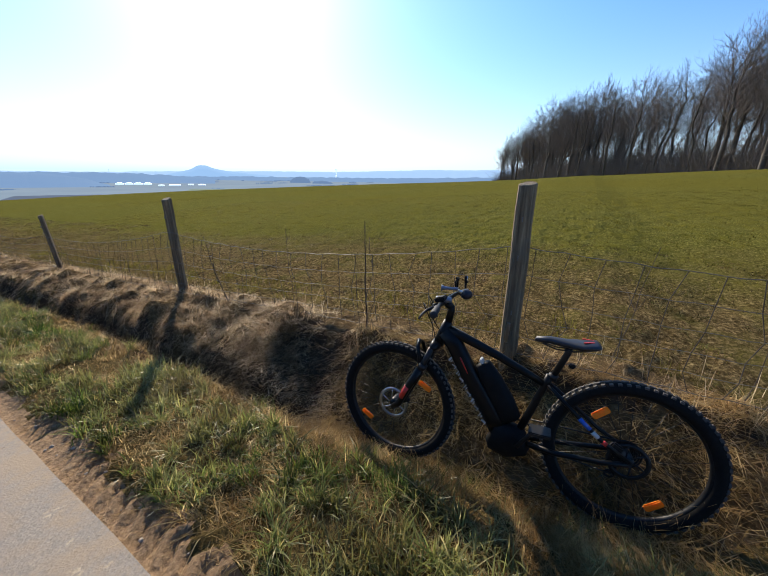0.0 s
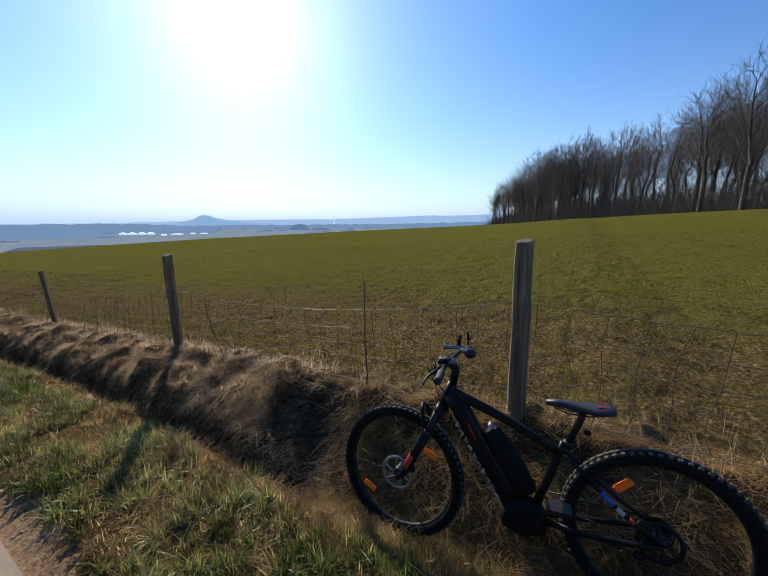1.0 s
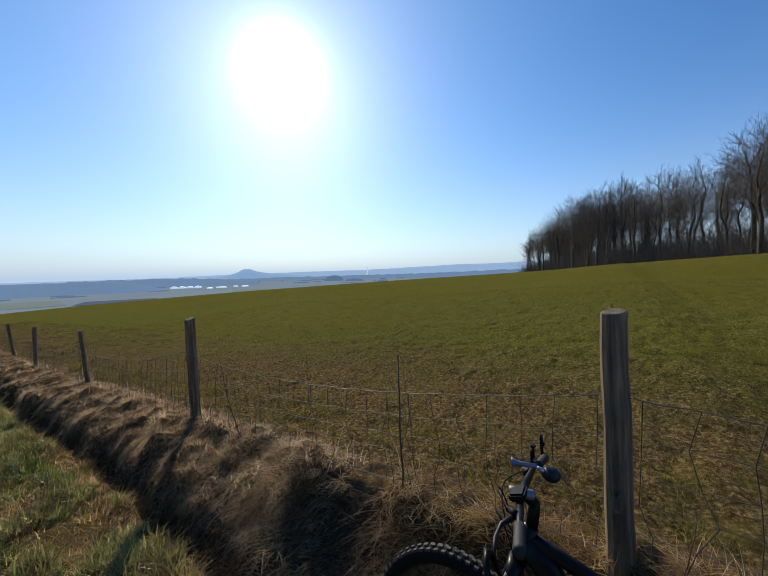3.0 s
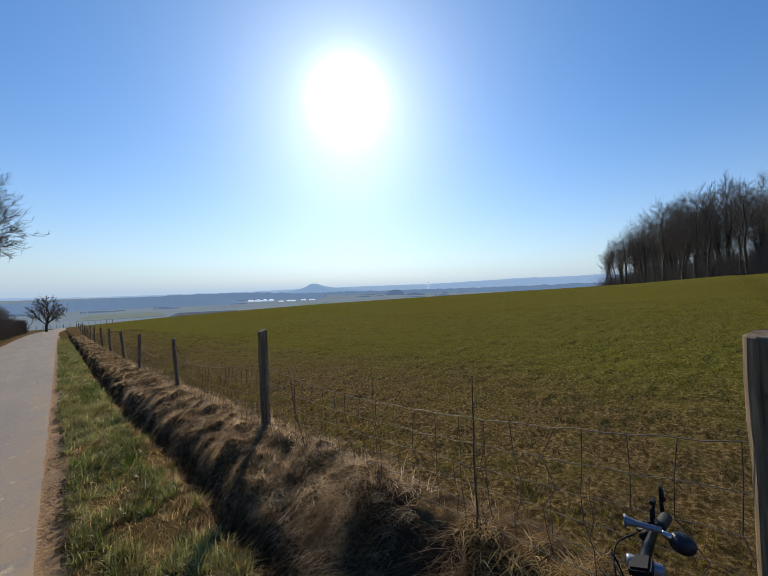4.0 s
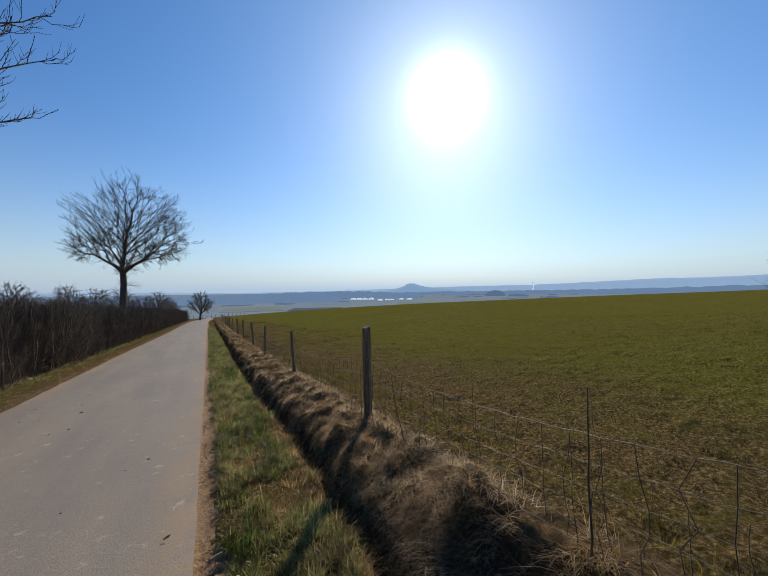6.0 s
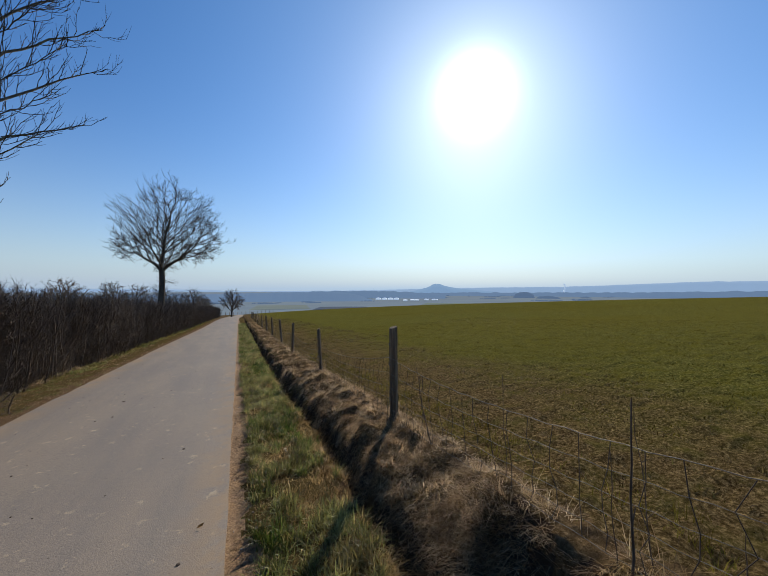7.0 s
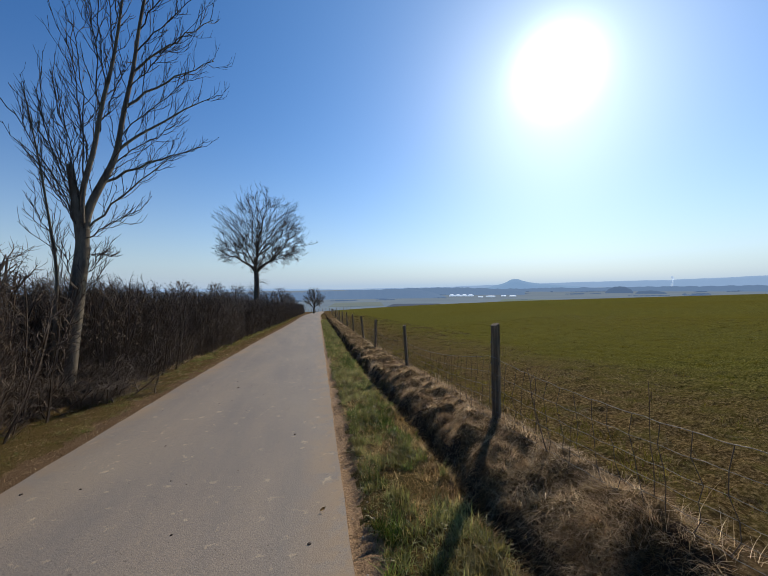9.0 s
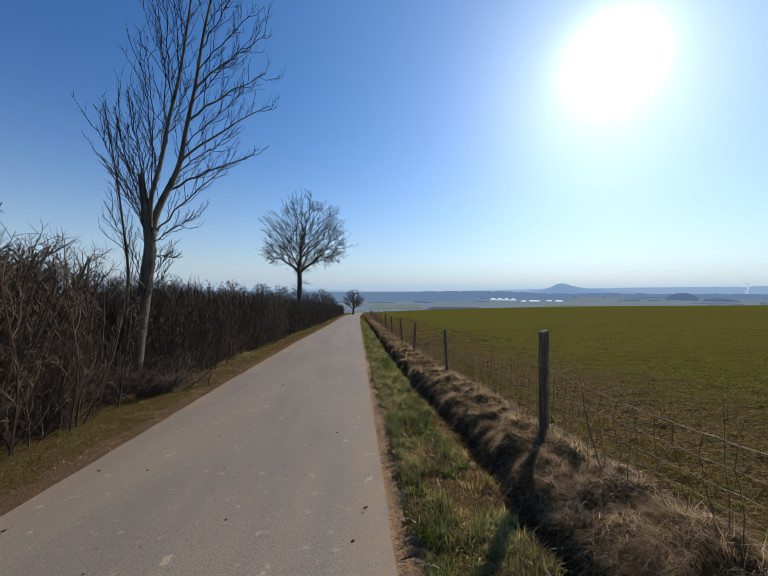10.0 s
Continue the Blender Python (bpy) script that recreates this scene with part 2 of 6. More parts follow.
# the haze over the far plain is added as blue emission
plain_mat = haze_glow("far_plain", (0.07, 0.075, 0.05), (0.29, 0.39, 0.55), 0.44)
wood_mat = M_bark("wood_bark", (0.040, 0.032, 0.025), (0.115, 0.092, 0.07), 4)
twig_mat = simple("wood_twigs", (0.18, 0.14, 0.108), 0.9, vary=0.3, scale=3)
ash_mat = M_bark("ash_bark", (0.045, 0.035, 0.025), (0.21, 0.175, 0.125), 7)
ash_twig = simple("ash_twigs", (0.075, 0.058, 0.044), 0.85, vary=0.3, scale=5)
hedge_mat = simple("hedge_twigs", (0.118, 0.085, 0.058), 0.85, vary=0.55, scale=9)
post_mat = M_post()
wire_mat = simple("galvanised_wire", (0.17, 0.155, 0.135), 0.55, 0.3, 0.3, 60)
rust_wire = simple("dull_rusty_wire", (0.075, 0.060, 0.048), 0.7, 0.2, 0.4, 60)
green_blade = leafy("green_blades", ((0.0, (0.011, 0.027, 0.004)), (0.35, (0.042, 0.084, 0.012)), (0.68, (0.105, 0.162, 0.025)), (0.86, (0.20, 0.205, 0.05)), (1.0, (0.48, 0.40, 0.19))), 0.42, 0.35, 1.3, 0.2)
hay_blade = leafy("hay_strands", ((0.0, (0.12, 0.080, 0.048)), (0.4, (0.37, 0.285, 0.185)), (0.75, (0.68, 0.56, 0.40)), (1.0, (0.36, 0.24, 0.13))), 0.6, 0.5)
straw_blade = leafy("pale_straw", ((0.0, (0.14, 0.09, 0.035)), (0.4, (0.34, 0.25, 0.11)), (0.8, (0.60, 0.48, 0.27)), (1.0, (0.36, 0.24, 0.11))), 0.6)
field_blade = leafy("pasture_blades", ((0.0, (0.036, 0.042, 0.006)), (0.5, (0.095, 0.094, 0.014)), (1.0, (0.22, 0.175, 0.038))), 0.4)
stubble_blade = leafy("cropped_brown_blades", ((0.0, (0.042, 0.027, 0.011)), (0.4, (0.11, 0.075, 0.032)), (0.8, (0.26, 0.185, 0.085)), (1.0, (0.085, 0.10, 0.02))), 0.3)


# ---- making meshes ----
def mesh_np(name, verts, faces, smooth=False):
    """A mesh from an array of corners and arrays of faces (each array holds faces of one size)."""
    verts = np.asarray(verts, dtype=np.float32)
    faces = [np.asarray(f, dtype=np.int32) for f in faces if len(f)]
    me = bpy.data.meshes.new(name)
    me.vertices.add(len(verts))
    me.vertices.foreach_set("co", verts.ravel())
    flat = np.concatenate([f.ravel() for f in faces])
    size = np.concatenate([np.full(len(f), f.shape[1], np.int32) for f in faces])
    me.loops.add(len(flat))
    me.loops.foreach_set("vertex_index", flat)
    me.polygons.add(len(size))
    me.polygons.foreach_set("loop_start", np.concatenate([[0], np.cumsum(size)[:-1]]).astype(np.int32))
    me.polygons.foreach_set("use_smooth", np.full(len(size), smooth))
    me.update(calc_edges=True)
    return me


def part(name, me, mat, parent=None, label=""):
    """One mesh, from a bmesh or a finished mesh, as an object under a thing or a part."""
    if isinstance(me, bmesh.types.BMesh):
        bm, me = me, bpy.data.meshes.new(name)
        bm.to_mesh(me)
        bm.free()
    if mat and not me.materials:
        me.materials.append(mat)
    ob = new(name, me)
    if parent:
        ob.parent = parent
    if label:
        tagged(ob, label)
    return ob


def tube_arrays(lines, sides):
    """Tapered tubes round many polylines (points, radii), as corners and quads."""
    V, Q, base = [], [], 0
    ang = np.arange(sides) * 2 * np.pi / sides
    ca, sa = np.cos(ang)[None, :, None], np.sin(ang)[None, :, None]
    for p, r in lines:
        k = len(p)
        d = np.gradient(p, axis=0)
        d /= np.linalg.norm(d, axis=1, keepdims=True) + 1e-9
        ref = np.array([0.0, 0.0, 1.0]) if abs(d[0, 2]) < 0.8 else np.array([1.0, 0.0, 0.0])
        a = np.cross(d, ref)
        a /= np.linalg.norm(a, axis=1, keepdims=True) + 1e-9
        b = np.cross(d, a)
        V.append((p[:, None] + (ca * a[:, None] + sa * b[:, None]) * r[:, None, None]).reshape(-1, 3))
        i = np.arange(k - 1)[:, None] * sides
        j = np.arange(sides)[None]
        jn = (j + 1) % sides
        Q.append(np.stack([i + j, i + jn, i + sides + jn, i + sides + j], -1).reshape(-1, 4) + base)
        base += k * sides
    return np.concatenate(V), np.concatenate(Q)


def tubes(name, lines, sides=5, smooth=True):
    v, q = tube_arrays(lines, sides)
    return mesh_np(name, v, [q], smooth)


def grow(rng, start, way, length, radius, level, spec, out):
    """A branch and its children; out collects (level, points, radii)."""
    k = max(3, int(spec["knots"][level]))
    pts, d = [np.array(start, float)], np.array(way, float) / np.linalg.norm(way)
    step = length / (k - 1)
    for _ in range(k - 1):
        d = d + rng.normal(0, spec["wobble"][level], 3) + np.array([0, 0, spec["rise"][level]]) + spec["bias"] * (level > 0)
        d /= np.linalg.norm(d)
        pts.append(pts[-1] + d * step)
    pts = np.array(pts)
    rad = radius * (1 - (1 - spec["tip"][level]) * np.linspace(0, 1, k))
    out.append((level, pts, rad))
    if level + 1 >= len(spec["count"]):
        return
    n = spec["count"][level + 1]
    n = max(1, int(round(n * rng.uniform(0.75, 1.25))))
    for c in range(n):
        s = spec["from"][level] + (1 - spec["from"][level]) * ((c + rng.uniform(0.1, 0.9)) / n)
        f = s * (k - 1)
        i = min(int(f), k - 2)
        at = pts[i] + (pts[i + 1] - pts[i]) * (f - i)
        ax = pts[i + 1] - pts[i]
        ax /= np.linalg.norm(ax)
        q = rng.normal(0, 1, 3)
        q[2] *= 0.6
        q -= ax * (q @ ax)
        q /= np.linalg.norm(q)
        a = np.radians(spec["angle"][level + 1] * rng.uniform(0.7, 1.25))
        ln = length * spec["ratio"][level + 1] * rng.uniform(0.7, 1.2) * (1 - spec["short"][level + 1] * s)
        rr = min(rad[i] * 0.75, spec["radius"][level + 1] * rng.uniform(0.7, 1.2))
        grow(rng, at, ax * np.cos(a) + q * np.sin(a), ln, rr, level + 1, spec, out)


def blade_arrays(rng, base, height, width, lean, way, segs=2, droop=0.0, twist=1.0):
    """Flat tapered blades: corners and faces. lean: how far the tip goes over, as a share of the height; way: heading of the lean."""
    n = len(base)
    s = np.linspace(0, 1, segs + 1)
    dirx, diry = np.cos(way), np.sin(way)
    up = height[:, None] * (s[None] - droop * lean[:, None] * s[None] ** 2)
    out = (height * lean)[:, None] * s[None] ** 1.7
    spine = np.stack([base[:, :1] + out * dirx[:, None], base[:, 1:2] + out * diry[:, None], base[:, 2:3] + up], -1)
    face = way + np.pi / 2 + rng.normal(0, twist, n)
    w = width[:, None] * (1 - s[None]) ** 0.6 / 2
    side = np.stack([np.cos(face), np.sin(face), np.zeros(n)], -1)
    L = spine[:, :-1] - side[:, None] * w[:, :-1, None]
    Rr = spine[:, :-1] + side[:, None] * w[:, :-1, None]
    per = 2 * segs + 1
    V = np.empty((n, per, 3))
    V[:, 0:2 * segs:2], V[:, 1:2 * segs:2], V[:, -1] = L, Rr, spine[:, -1]
    o = (np.arange(n) * per)[:, None]
    quads = [np.array([2 * i, 2 * i + 1, 2 * i + 3, 2 * i + 2])[None] + o for i in range(segs - 1)]
    tri = np.array([2 * segs - 2, 2 * segs - 1, 2 * segs])[None] + o
    return V.reshape(-1, 3), (np.concatenate(quads) if quads else np.zeros((0, 4), int)), tri


def blades(name, mat, arrays, label, category="grass"):
    V, Q, T, b = [], [], [], 0
    for v, q, t in arrays:
        V.append(v), Q.append(q + b), T.append(t + b)
        b += len(v)
    ob = part(name, mesh_np(name, np.concatenate(V), [np.concatenate(Q), np.concatenate(T)]), mat)
    return tagged(ob, label, category, "", "stuff")


# smooth lattice noise for ground shapes, from Blender's own noise
def lumps(x, y, scale, seed=0.0):
    x, y = np.broadcast_arrays(np.asarray(x, float), np.asarray(y, float))
    flat = [noise.noise((a * scale + seed, b * scale - seed, seed * 1.7)) for a, b in zip(x.ravel(), y.ravel())]
    return np.array(flat).reshape(x.shape)


# ---- the lie of the land ----
LIE_Y = [-400, 0, 15, 40, 70, 110, 195, 260, 420, 620, 6000]
LIE_Z = [26.6, 0.18, -0.81, -2.25, -3.75, -6.0, -12.5, -17.0, -28.0, -36.0, -37.0]
ROAD_R = 0.34


def road_z(y):
    return np.interp(y, LIE_Y, LIE_Z)


def road_left(y):
    return np.interp(y, [-40, 3, 5, 8.5, 14, 19, 30, 40, 63, 120], [-2.72, -2.74, -2.78, -2.92, -3.04, -3.08, -2.95, -2.9, -2.75, -2.7])


def road_bend(y):
    """The lane swings to the right at its far end."""
    return np.clip(np.asarray(y, float) - 52, 0, None) ** 2 * 0.001


def smooth01(v):
    v = np.clip(v, 0, 1)
    return v * v * (3 - 2 * v)


def lip(y):
    """Where the verge breaks off into the ditch."""
    return np.interp(y, [-4, 1, 2.3, 3, 4, 5.3, 7.3, 12, 50], [1.30, 1.36, 1.36, 1.37, 1.40, 1.38, 1.27, 1.24, 1.22]) + 0.025 * np.sin(np.asarray(y) * 5.3 + 1)


def bank_up(y):
    """How far the pasture stands above the lane at the fence."""
    return np.interp(y, [-12, -1.2, -0.4, 1.4, 4.2, 8.3, 13, 20], [0.20, 0.20, 0.30, 0.31, 0.26, 0.18, 0.11, 0.08])


LUMP = np.random.default_rng(5)
TUSSOCKS = np.array([(float(lip(yy)) + 0.42 + LUMP.normal(0, 0.10), yy + LUMP.normal(0, 0.10), LUMP.uniform(0.05, 0.17) * (0.45 if yy < 3.2 else 1.0), LUMP.uniform(0.14, 0.30))
                     for yy in np.arange(2.25, 46, 0.36)]
                    + [(2.10 + LUMP.normal(0, 0.08), yy + LUMP.normal(0, 0.12), LUMP.uniform(0.02, 0.07), LUMP.uniform(0.16, 0.28)) for yy in np.arange(2.3, 46, 0.6)]
                    + [(1.90 + LUMP.normal(0, 0.10), yy, LUMP.uniform(0.02, 0.07), LUMP.uniform(0.16, 0.26)) for yy in np.arange(-3.6, 0.2, 0.45)])


def ground_z(x, y):
    x, y = np.broadcast_arrays(np.asarray(x, float), np.asarray(y, float))
    z = road_z(y).copy()
    near = smooth01((62 - y) / 20)
    k = smooth01((y - 1.1) / 0.9)
    deep = 0.165 + 0.215 * k - 0.13 * smooth01((-0.55 - y) / 0.5)         # the ditch is filled up where the bicycle stands
    e = lip(y)
    cut = smooth01((x - e + 0.05) / 0.14) * (1 - smooth01((x - e - 0.12) / 0.18))
    cut_low = smooth01((x - 1.19) / 0.3) * (1 - smooth01((x - 1.55) / 0.55))
    z = z - near * deep * (cut * k + cut_low * (1 - k))
    h = smooth01((y - 1.95) / 0.35)                                     # beside the bicycle a grassy slope ends in a small scarp under the fence
    up = near * bank_up(y) + (1 - near) * 0.1
    z = z + up * (h * np.clip((x - e - 0.22) / (1.93 - e), 0, 1) + (1 - h) * (0.5 * smooth01((x - 1.55) / 0.55) + 0.5 * smooth01((x - 2.05) / 0.09)))
    z = z - 0.13 * np.exp(-np.clip(((x - 1.80) / 0.30) ** 2 + ((y - 1.76) / 0.34) ** 2, 0, 9) ** 1.6)   # a hollow in front of the bicycle
    z = z + (x > 2.4) * 2.4 * (1 - np.exp(-np.clip(x - 2.4, 0, None) / 46)) * smooth01((260 - y) / 150)
    z = z - 0.10 * smooth01((-3.4 - x) / 1.5) * smooth01((x + 30) / 10)
    z = z - 0.02 * smooth01((x - 0.30) / 0.05) * (1 - smooth01((x - 0.46) / 0.1))
    return z


def lift(x, y):
    """Heaps of matted grass on the bank and small unevenness, on top of ground_z."""
    z = np.zeros(np.shape(x))
    for tx, ty, th, tr in TUSSOCKS:
        m = (np.abs(y - ty) < 2.2 * tr) & (np.abs(x - tx) < 2.2 * tr)
        if m.any():
            d2 = ((x[m] - tx) / (tr * 1.15)) ** 2 + ((y[m] - ty) / tr) ** 2
            z[m] = np.maximum(z[m], th * np.exp(-d2 ** 1.9))
    m = (x > 1.5) & (x < 2.45) & (y < 46)
    if m.any():
        edge_ = smooth01((x[m] - 1.5) / 0.2) * smooth01((2.45 - x[m]) / 0.2)
        z[m] += edge_ * (0.07 * lumps(x[m], y[m], 3.7, 2.2) + 0.05 * lumps(x[m], y[m], 8.0, 5.2))
    return z


def at_ground(x, y):
    x, y = np.asarray(x, float), np.asarray(y, float)
    return ground_z(x, y) + lift(x, y)


def axis(*runs):
    out = []
    for a, b, n, geo in runs:
        out.append(np.geomspace(a, b, n) if geo == 1 else -np.geomspace(-a, -b, n) if geo == -1 else np.linspace(a, b, n))
    return np.unique(np.concatenate(out).round(4))


gx = axis((-4600, -14, 26, -1), (-14, -4.6, 30, 0), (-4.6, -2.6, 44, 0), (-2.6, 0.26, 10, 0), (0.26, 2.7, 82, 0), (2.7, 8, 84, 0), (8, 14, 40, 0), (14, 4600, 46, 1))
gy = axis((-390, -7, 22, -1), (-7, -1, 100, 0), (-1, 7, 380, 0), (7, 10, 64, 0), (10, 45, 200, 0), (45, 4700, 90, 1))
GX, GY = np.meshgrid(gx, gy)
GZ = ground_z(GX, GY)
close = (GX > 0.25) & (GX < 14) & (GY < 46) & (GY > -7.5)
GZ[close] += lift(GX[close], GY[close])
cx, cy = GX[close], GY[close]
fine = 0.018 * lumps(cx, cy, 9.0, 3.1) + 0.03 * lumps(cx, cy, 2.3, 7.7)
past = smooth01((cx - 2.3) / 0.2)
fine += past * (0.022 * lumps(cx, cy, 5.5, 1.9) + 0.020 * lumps(cx, cy, 13.0, 6.3))
dirt = ((cx > 0.36) & (cx < 0.62))
fine[dirt] += 0.020 * np.sin(cy[dirt] * 58 + np.abs(cx[dirt] - 0.47) * 46) * smooth01(0.6 + 2.2 * lumps(cx[dirt], cy[dirt], 1.6, 1.3))     # tractor treads
GZ[close] += fine * smooth01((cx - 0.33) / 0.08)
nx, ny = len(gx), len(gy)
idx = np.arange(nx * ny).reshape(ny, nx)
quads = np.stack([idx[:-1, :-1], idx[:-1, 1:], idx[1:, 1:], idx[1:, :-1]], -1).reshape(-1, 4)
g_me = mesh_np("ground", np.stack([GX, GY, GZ], -1).reshape(-1, 3), [quads], True)
for mt in (field_mat, soil_mat, verge_mat, bank_mat, ditch_shade_mat, plain_mat, litter_soil):
    g_me.materials.append(mt)
mx_ = ((GX[:-1, :-1] + GX[1:, 1:]) / 2).ravel()
my_ = ((GY[:-1, :-1] + GY[1:, 1:]) / 2).ravel()
slot = np.zeros(len(quads), np.int32)
mx_ = mx_ + 0.07 * np.sin(my_ * 3.1) * np.sin(my_ * 1.27 + 1) + 0.05 * np.sin(my_ * 9.7 + mx_ * 5) + 0.03 * np.sin(my_ * 23)
slot[(mx_ < 2.36) & (mx_ > -8)] = 2
slot[(mx_ > 0.1) & (mx_ < 0.53)] = 1
slot[(mx_ > 1.62) & (mx_ < 2.4)] = 3
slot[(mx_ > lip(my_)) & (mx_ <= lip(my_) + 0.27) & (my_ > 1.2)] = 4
# shade under the fence scarp and in the hollow, painted as dark earth
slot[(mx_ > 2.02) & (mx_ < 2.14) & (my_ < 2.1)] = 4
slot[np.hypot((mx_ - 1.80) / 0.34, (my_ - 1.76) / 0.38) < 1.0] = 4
slot[(mx_ > np.interp(my_, [2.5, 6.5, 12], [-3.0, -3.15, -3.3])) & (mx_ <= -2.4)] = 6
# beyond 330 m the plain with its haze emission takes over
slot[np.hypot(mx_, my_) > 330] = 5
g_me.polygons.foreach_set("material_index", slot)
ground = tagged(part("ground", g_me, None), "sloping pasture with grass verge, ditch and hay-covered bank", "ground", "", "structure")

# the lane: a slab of grey concrete with worn edges
ry = axis((-30, -3, 40, 0), (-3, 20, 180, 0), (20, 120, 200, 0))
across = np.linspace(0, 1, 22)
RX = road_left(ry)[:, None] * (1 - across)[None] + ROAD_R * across[None]
RX = RX + (across[None] == 1) * 0.012 * lumps(ry, ry * 0, 2.2, 4.0)[:, None] + (across[None] == 0) * 0.03 * lumps(ry, ry * 0, 1.5, 9.0)[:, None]
RX = RX + road_bend(ry)[:, None]
RZ = road_z(ry)[:, None] + 0.012 + 0.02 * np.sin(across * np.pi)[None]
top = np.stack([RX, np.broadcast_to(ry[:, None], RX.shape), RZ], -1)
V = [top[:, :1] - [0, 0, 0.12], top, top[:, -1:] - [0, 0, 0.12]]
V = np.concatenate(V, 1)
k = V.shape[1]
idx = np.arange(V.shape[0] * k).reshape(-1, k)
rq = np.stack([idx[:-1, :-1], idx[:-1, 1:], idx[1:, 1:], idx[1:, :-1]], -1).reshape(-1, 4)
road = tagged(part("road", mesh_np("road", V.reshape(-1, 3), [rq]), road_mat), "narrow grey concrete farm lane with worn ochre edges", "road", "", "structure")


def rod(points, radii, sides=10):
    p = np.array(points, float)
    r = np.array(radii if np.ndim(radii) else [radii] * len(p), float)
    p = np.concatenate([p[:1], p, p[-1:]])
    p[0] -= (p[2] - p[1]) * 1e-3
    p[-1] += (p[-2] - p[-3]) * 1e-3
    r = np.concatenate([[1e-4], r, [1e-4]])
    return tubes("rod", [(p, r)], sides)


def beam(points, sizes, sides=14, square=2.6):
    """A tube in the bicycle's plane with a rounded-box section: sizes are (width across, height)."""
    p = np.array(points, float)
    s = np.array(sizes, float)
    d = np.gradient(p, axis=0)
    d /= np.linalg.norm(d, axis=1, keepdims=True)
    up = np.cross(np.array([0, 1.0, 0]), d)
    up /= np.linalg.norm(up, axis=1, keepdims=True)
    a = np.arange(sides) * 2 * np.pi / sides
    cx = np.sign(np.cos(a)) * np.abs(np.cos(a)) ** (2 / square)
    cz = np.sign(np.sin(a)) * np.abs(np.sin(a)) ** (2 / square)
    side = np.array([0, 1.0, 0])
    rings = p[:, None] + side[None, None] * cx[None, :, None] * s[:, None, None, 0] / 2 + up[:, None] * cz[None, :, None] * s[:, None, None, 1] / 2
    n = len(p)
    idx = np.arange(n * sides).reshape(n, sides)
    q = np.stack([idx[:-1], np.roll(idx, -1, 1)[:-1], np.roll(idx, -1, 1)[1:], idx[1:]], -1).reshape(-1, 4)
    return mesh_np("beam", rings.reshape(-1, 3), [q, idx[:1, ::-1], idx[-1:]], True)


def ring(radius, thick, sides=8, steps=56, wide=None):
    """A torus round the y axis; wide stretches its section across."""
    wide = wide or thick
    a = np.arange(steps) * 2 * np.pi / steps
    b = np.arange(sides) * 2 * np.pi / sides
    rr = radius + thick * np.cos(b)[None]
    v = np.stack([rr * np.cos(a)[:, None], np.broadcast_to(wide * np.sin(b)[None], (steps, sides)), rr * np.sin(a)[:, None]], -1)
    idx = np.arange(steps * sides).reshape(steps, sides)
    q = np.stack([idx, np.roll(idx, -1, 1), np.roll(np.roll(idx, -1, 1), -1, 0), np.roll(idx, -1, 0)], -1).reshape(-1, 4)
    return mesh_np("ring", v.reshape(-1, 3), [q], True)


def box(size, bevel=0.004, at=(0, 0, 0), turn=None):
    bm = bmesh.new()
    bmesh.ops.create_cube(bm, size=1)
    bmesh.ops.scale(bm, vec=size, verts=bm.verts)
    bmesh.ops.bevel(bm, geom=bm.edges[:], offset=bevel, segments=2, affect="EDGES")
    if turn:
        bm.transform(pose(0, 0, 0, *turn))
    bmesh.ops.translate(bm, vec=at, verts=bm.verts)
    return bm



# ---- far country ----
TURN_FAR = -0.38


def ridge(name, az0, az1, dist, tops, depth, mat, label, foot=-37.0, rough=2.0, seed=1.0):
    """A range of hills as a solid strip: tops gives elevations in degrees by bearing, seen from the lane."""
    az = np.radians(np.linspace(az0, az1, 220))
    el = np.interp(np.degrees(az), [a for a, _ in tops], [e for _, e in tops])
    crest = 1.77 + dist * np.tan(np.radians(el))
    crest = crest + rough * lumps(np.degrees(az) * 1.1, az * 0, 1.0, seed) + rough * 0.5 * lumps(np.degrees(az) * 4, az * 0, 1.0, seed + 3)
    rows = []
    for f, d in ((0.0, -depth), (0.35, -depth * 0.7), (0.8, -depth * 0.3), (1.0, 0.0), (0.75, depth * 0.5), (0.0, depth)):
        r = dist + d
        z = foot + (crest - foot) * f + (0.4 * rough * lumps(np.degrees(az) * 2.3, az * 0 + d * 0.01, 1.0, seed) if 0 < f < 1 else 0)
        rows.append(np.stack([np.sin(az) * r, np.cos(az) * r, z], -1))
    v = np.stack(rows)
    idx = np.arange(v.shape[0] * v.shape[1]).reshape(v.shape[:2])
    q = np.stack([idx[:-1, :-1], idx[:-1, 1:], idx[1:, 1:], idx[1:, :-1]], -1).reshape(-1, 4)
    return tagged(part(name, mesh_np(name, v.reshape(-1, 3), [q], True), mat), label, "hills", "", "structure")


# the blues of the ridges are haze, emitted over dull base colours
ridge_far = haze_glow("haze_blue_ridge", (0.06, 0.07, 0.08), (0.42, 0.62, 0.92), 0.60)
ridge_mid = haze_glow("wooded_ridge", (0.03, 0.035, 0.03), (0.26, 0.42, 0.70), 0.47)
ridge_near = haze_glow("near_woods", (0.02, 0.022, 0.018), (0.20, 0.32, 0.54), 0.46)
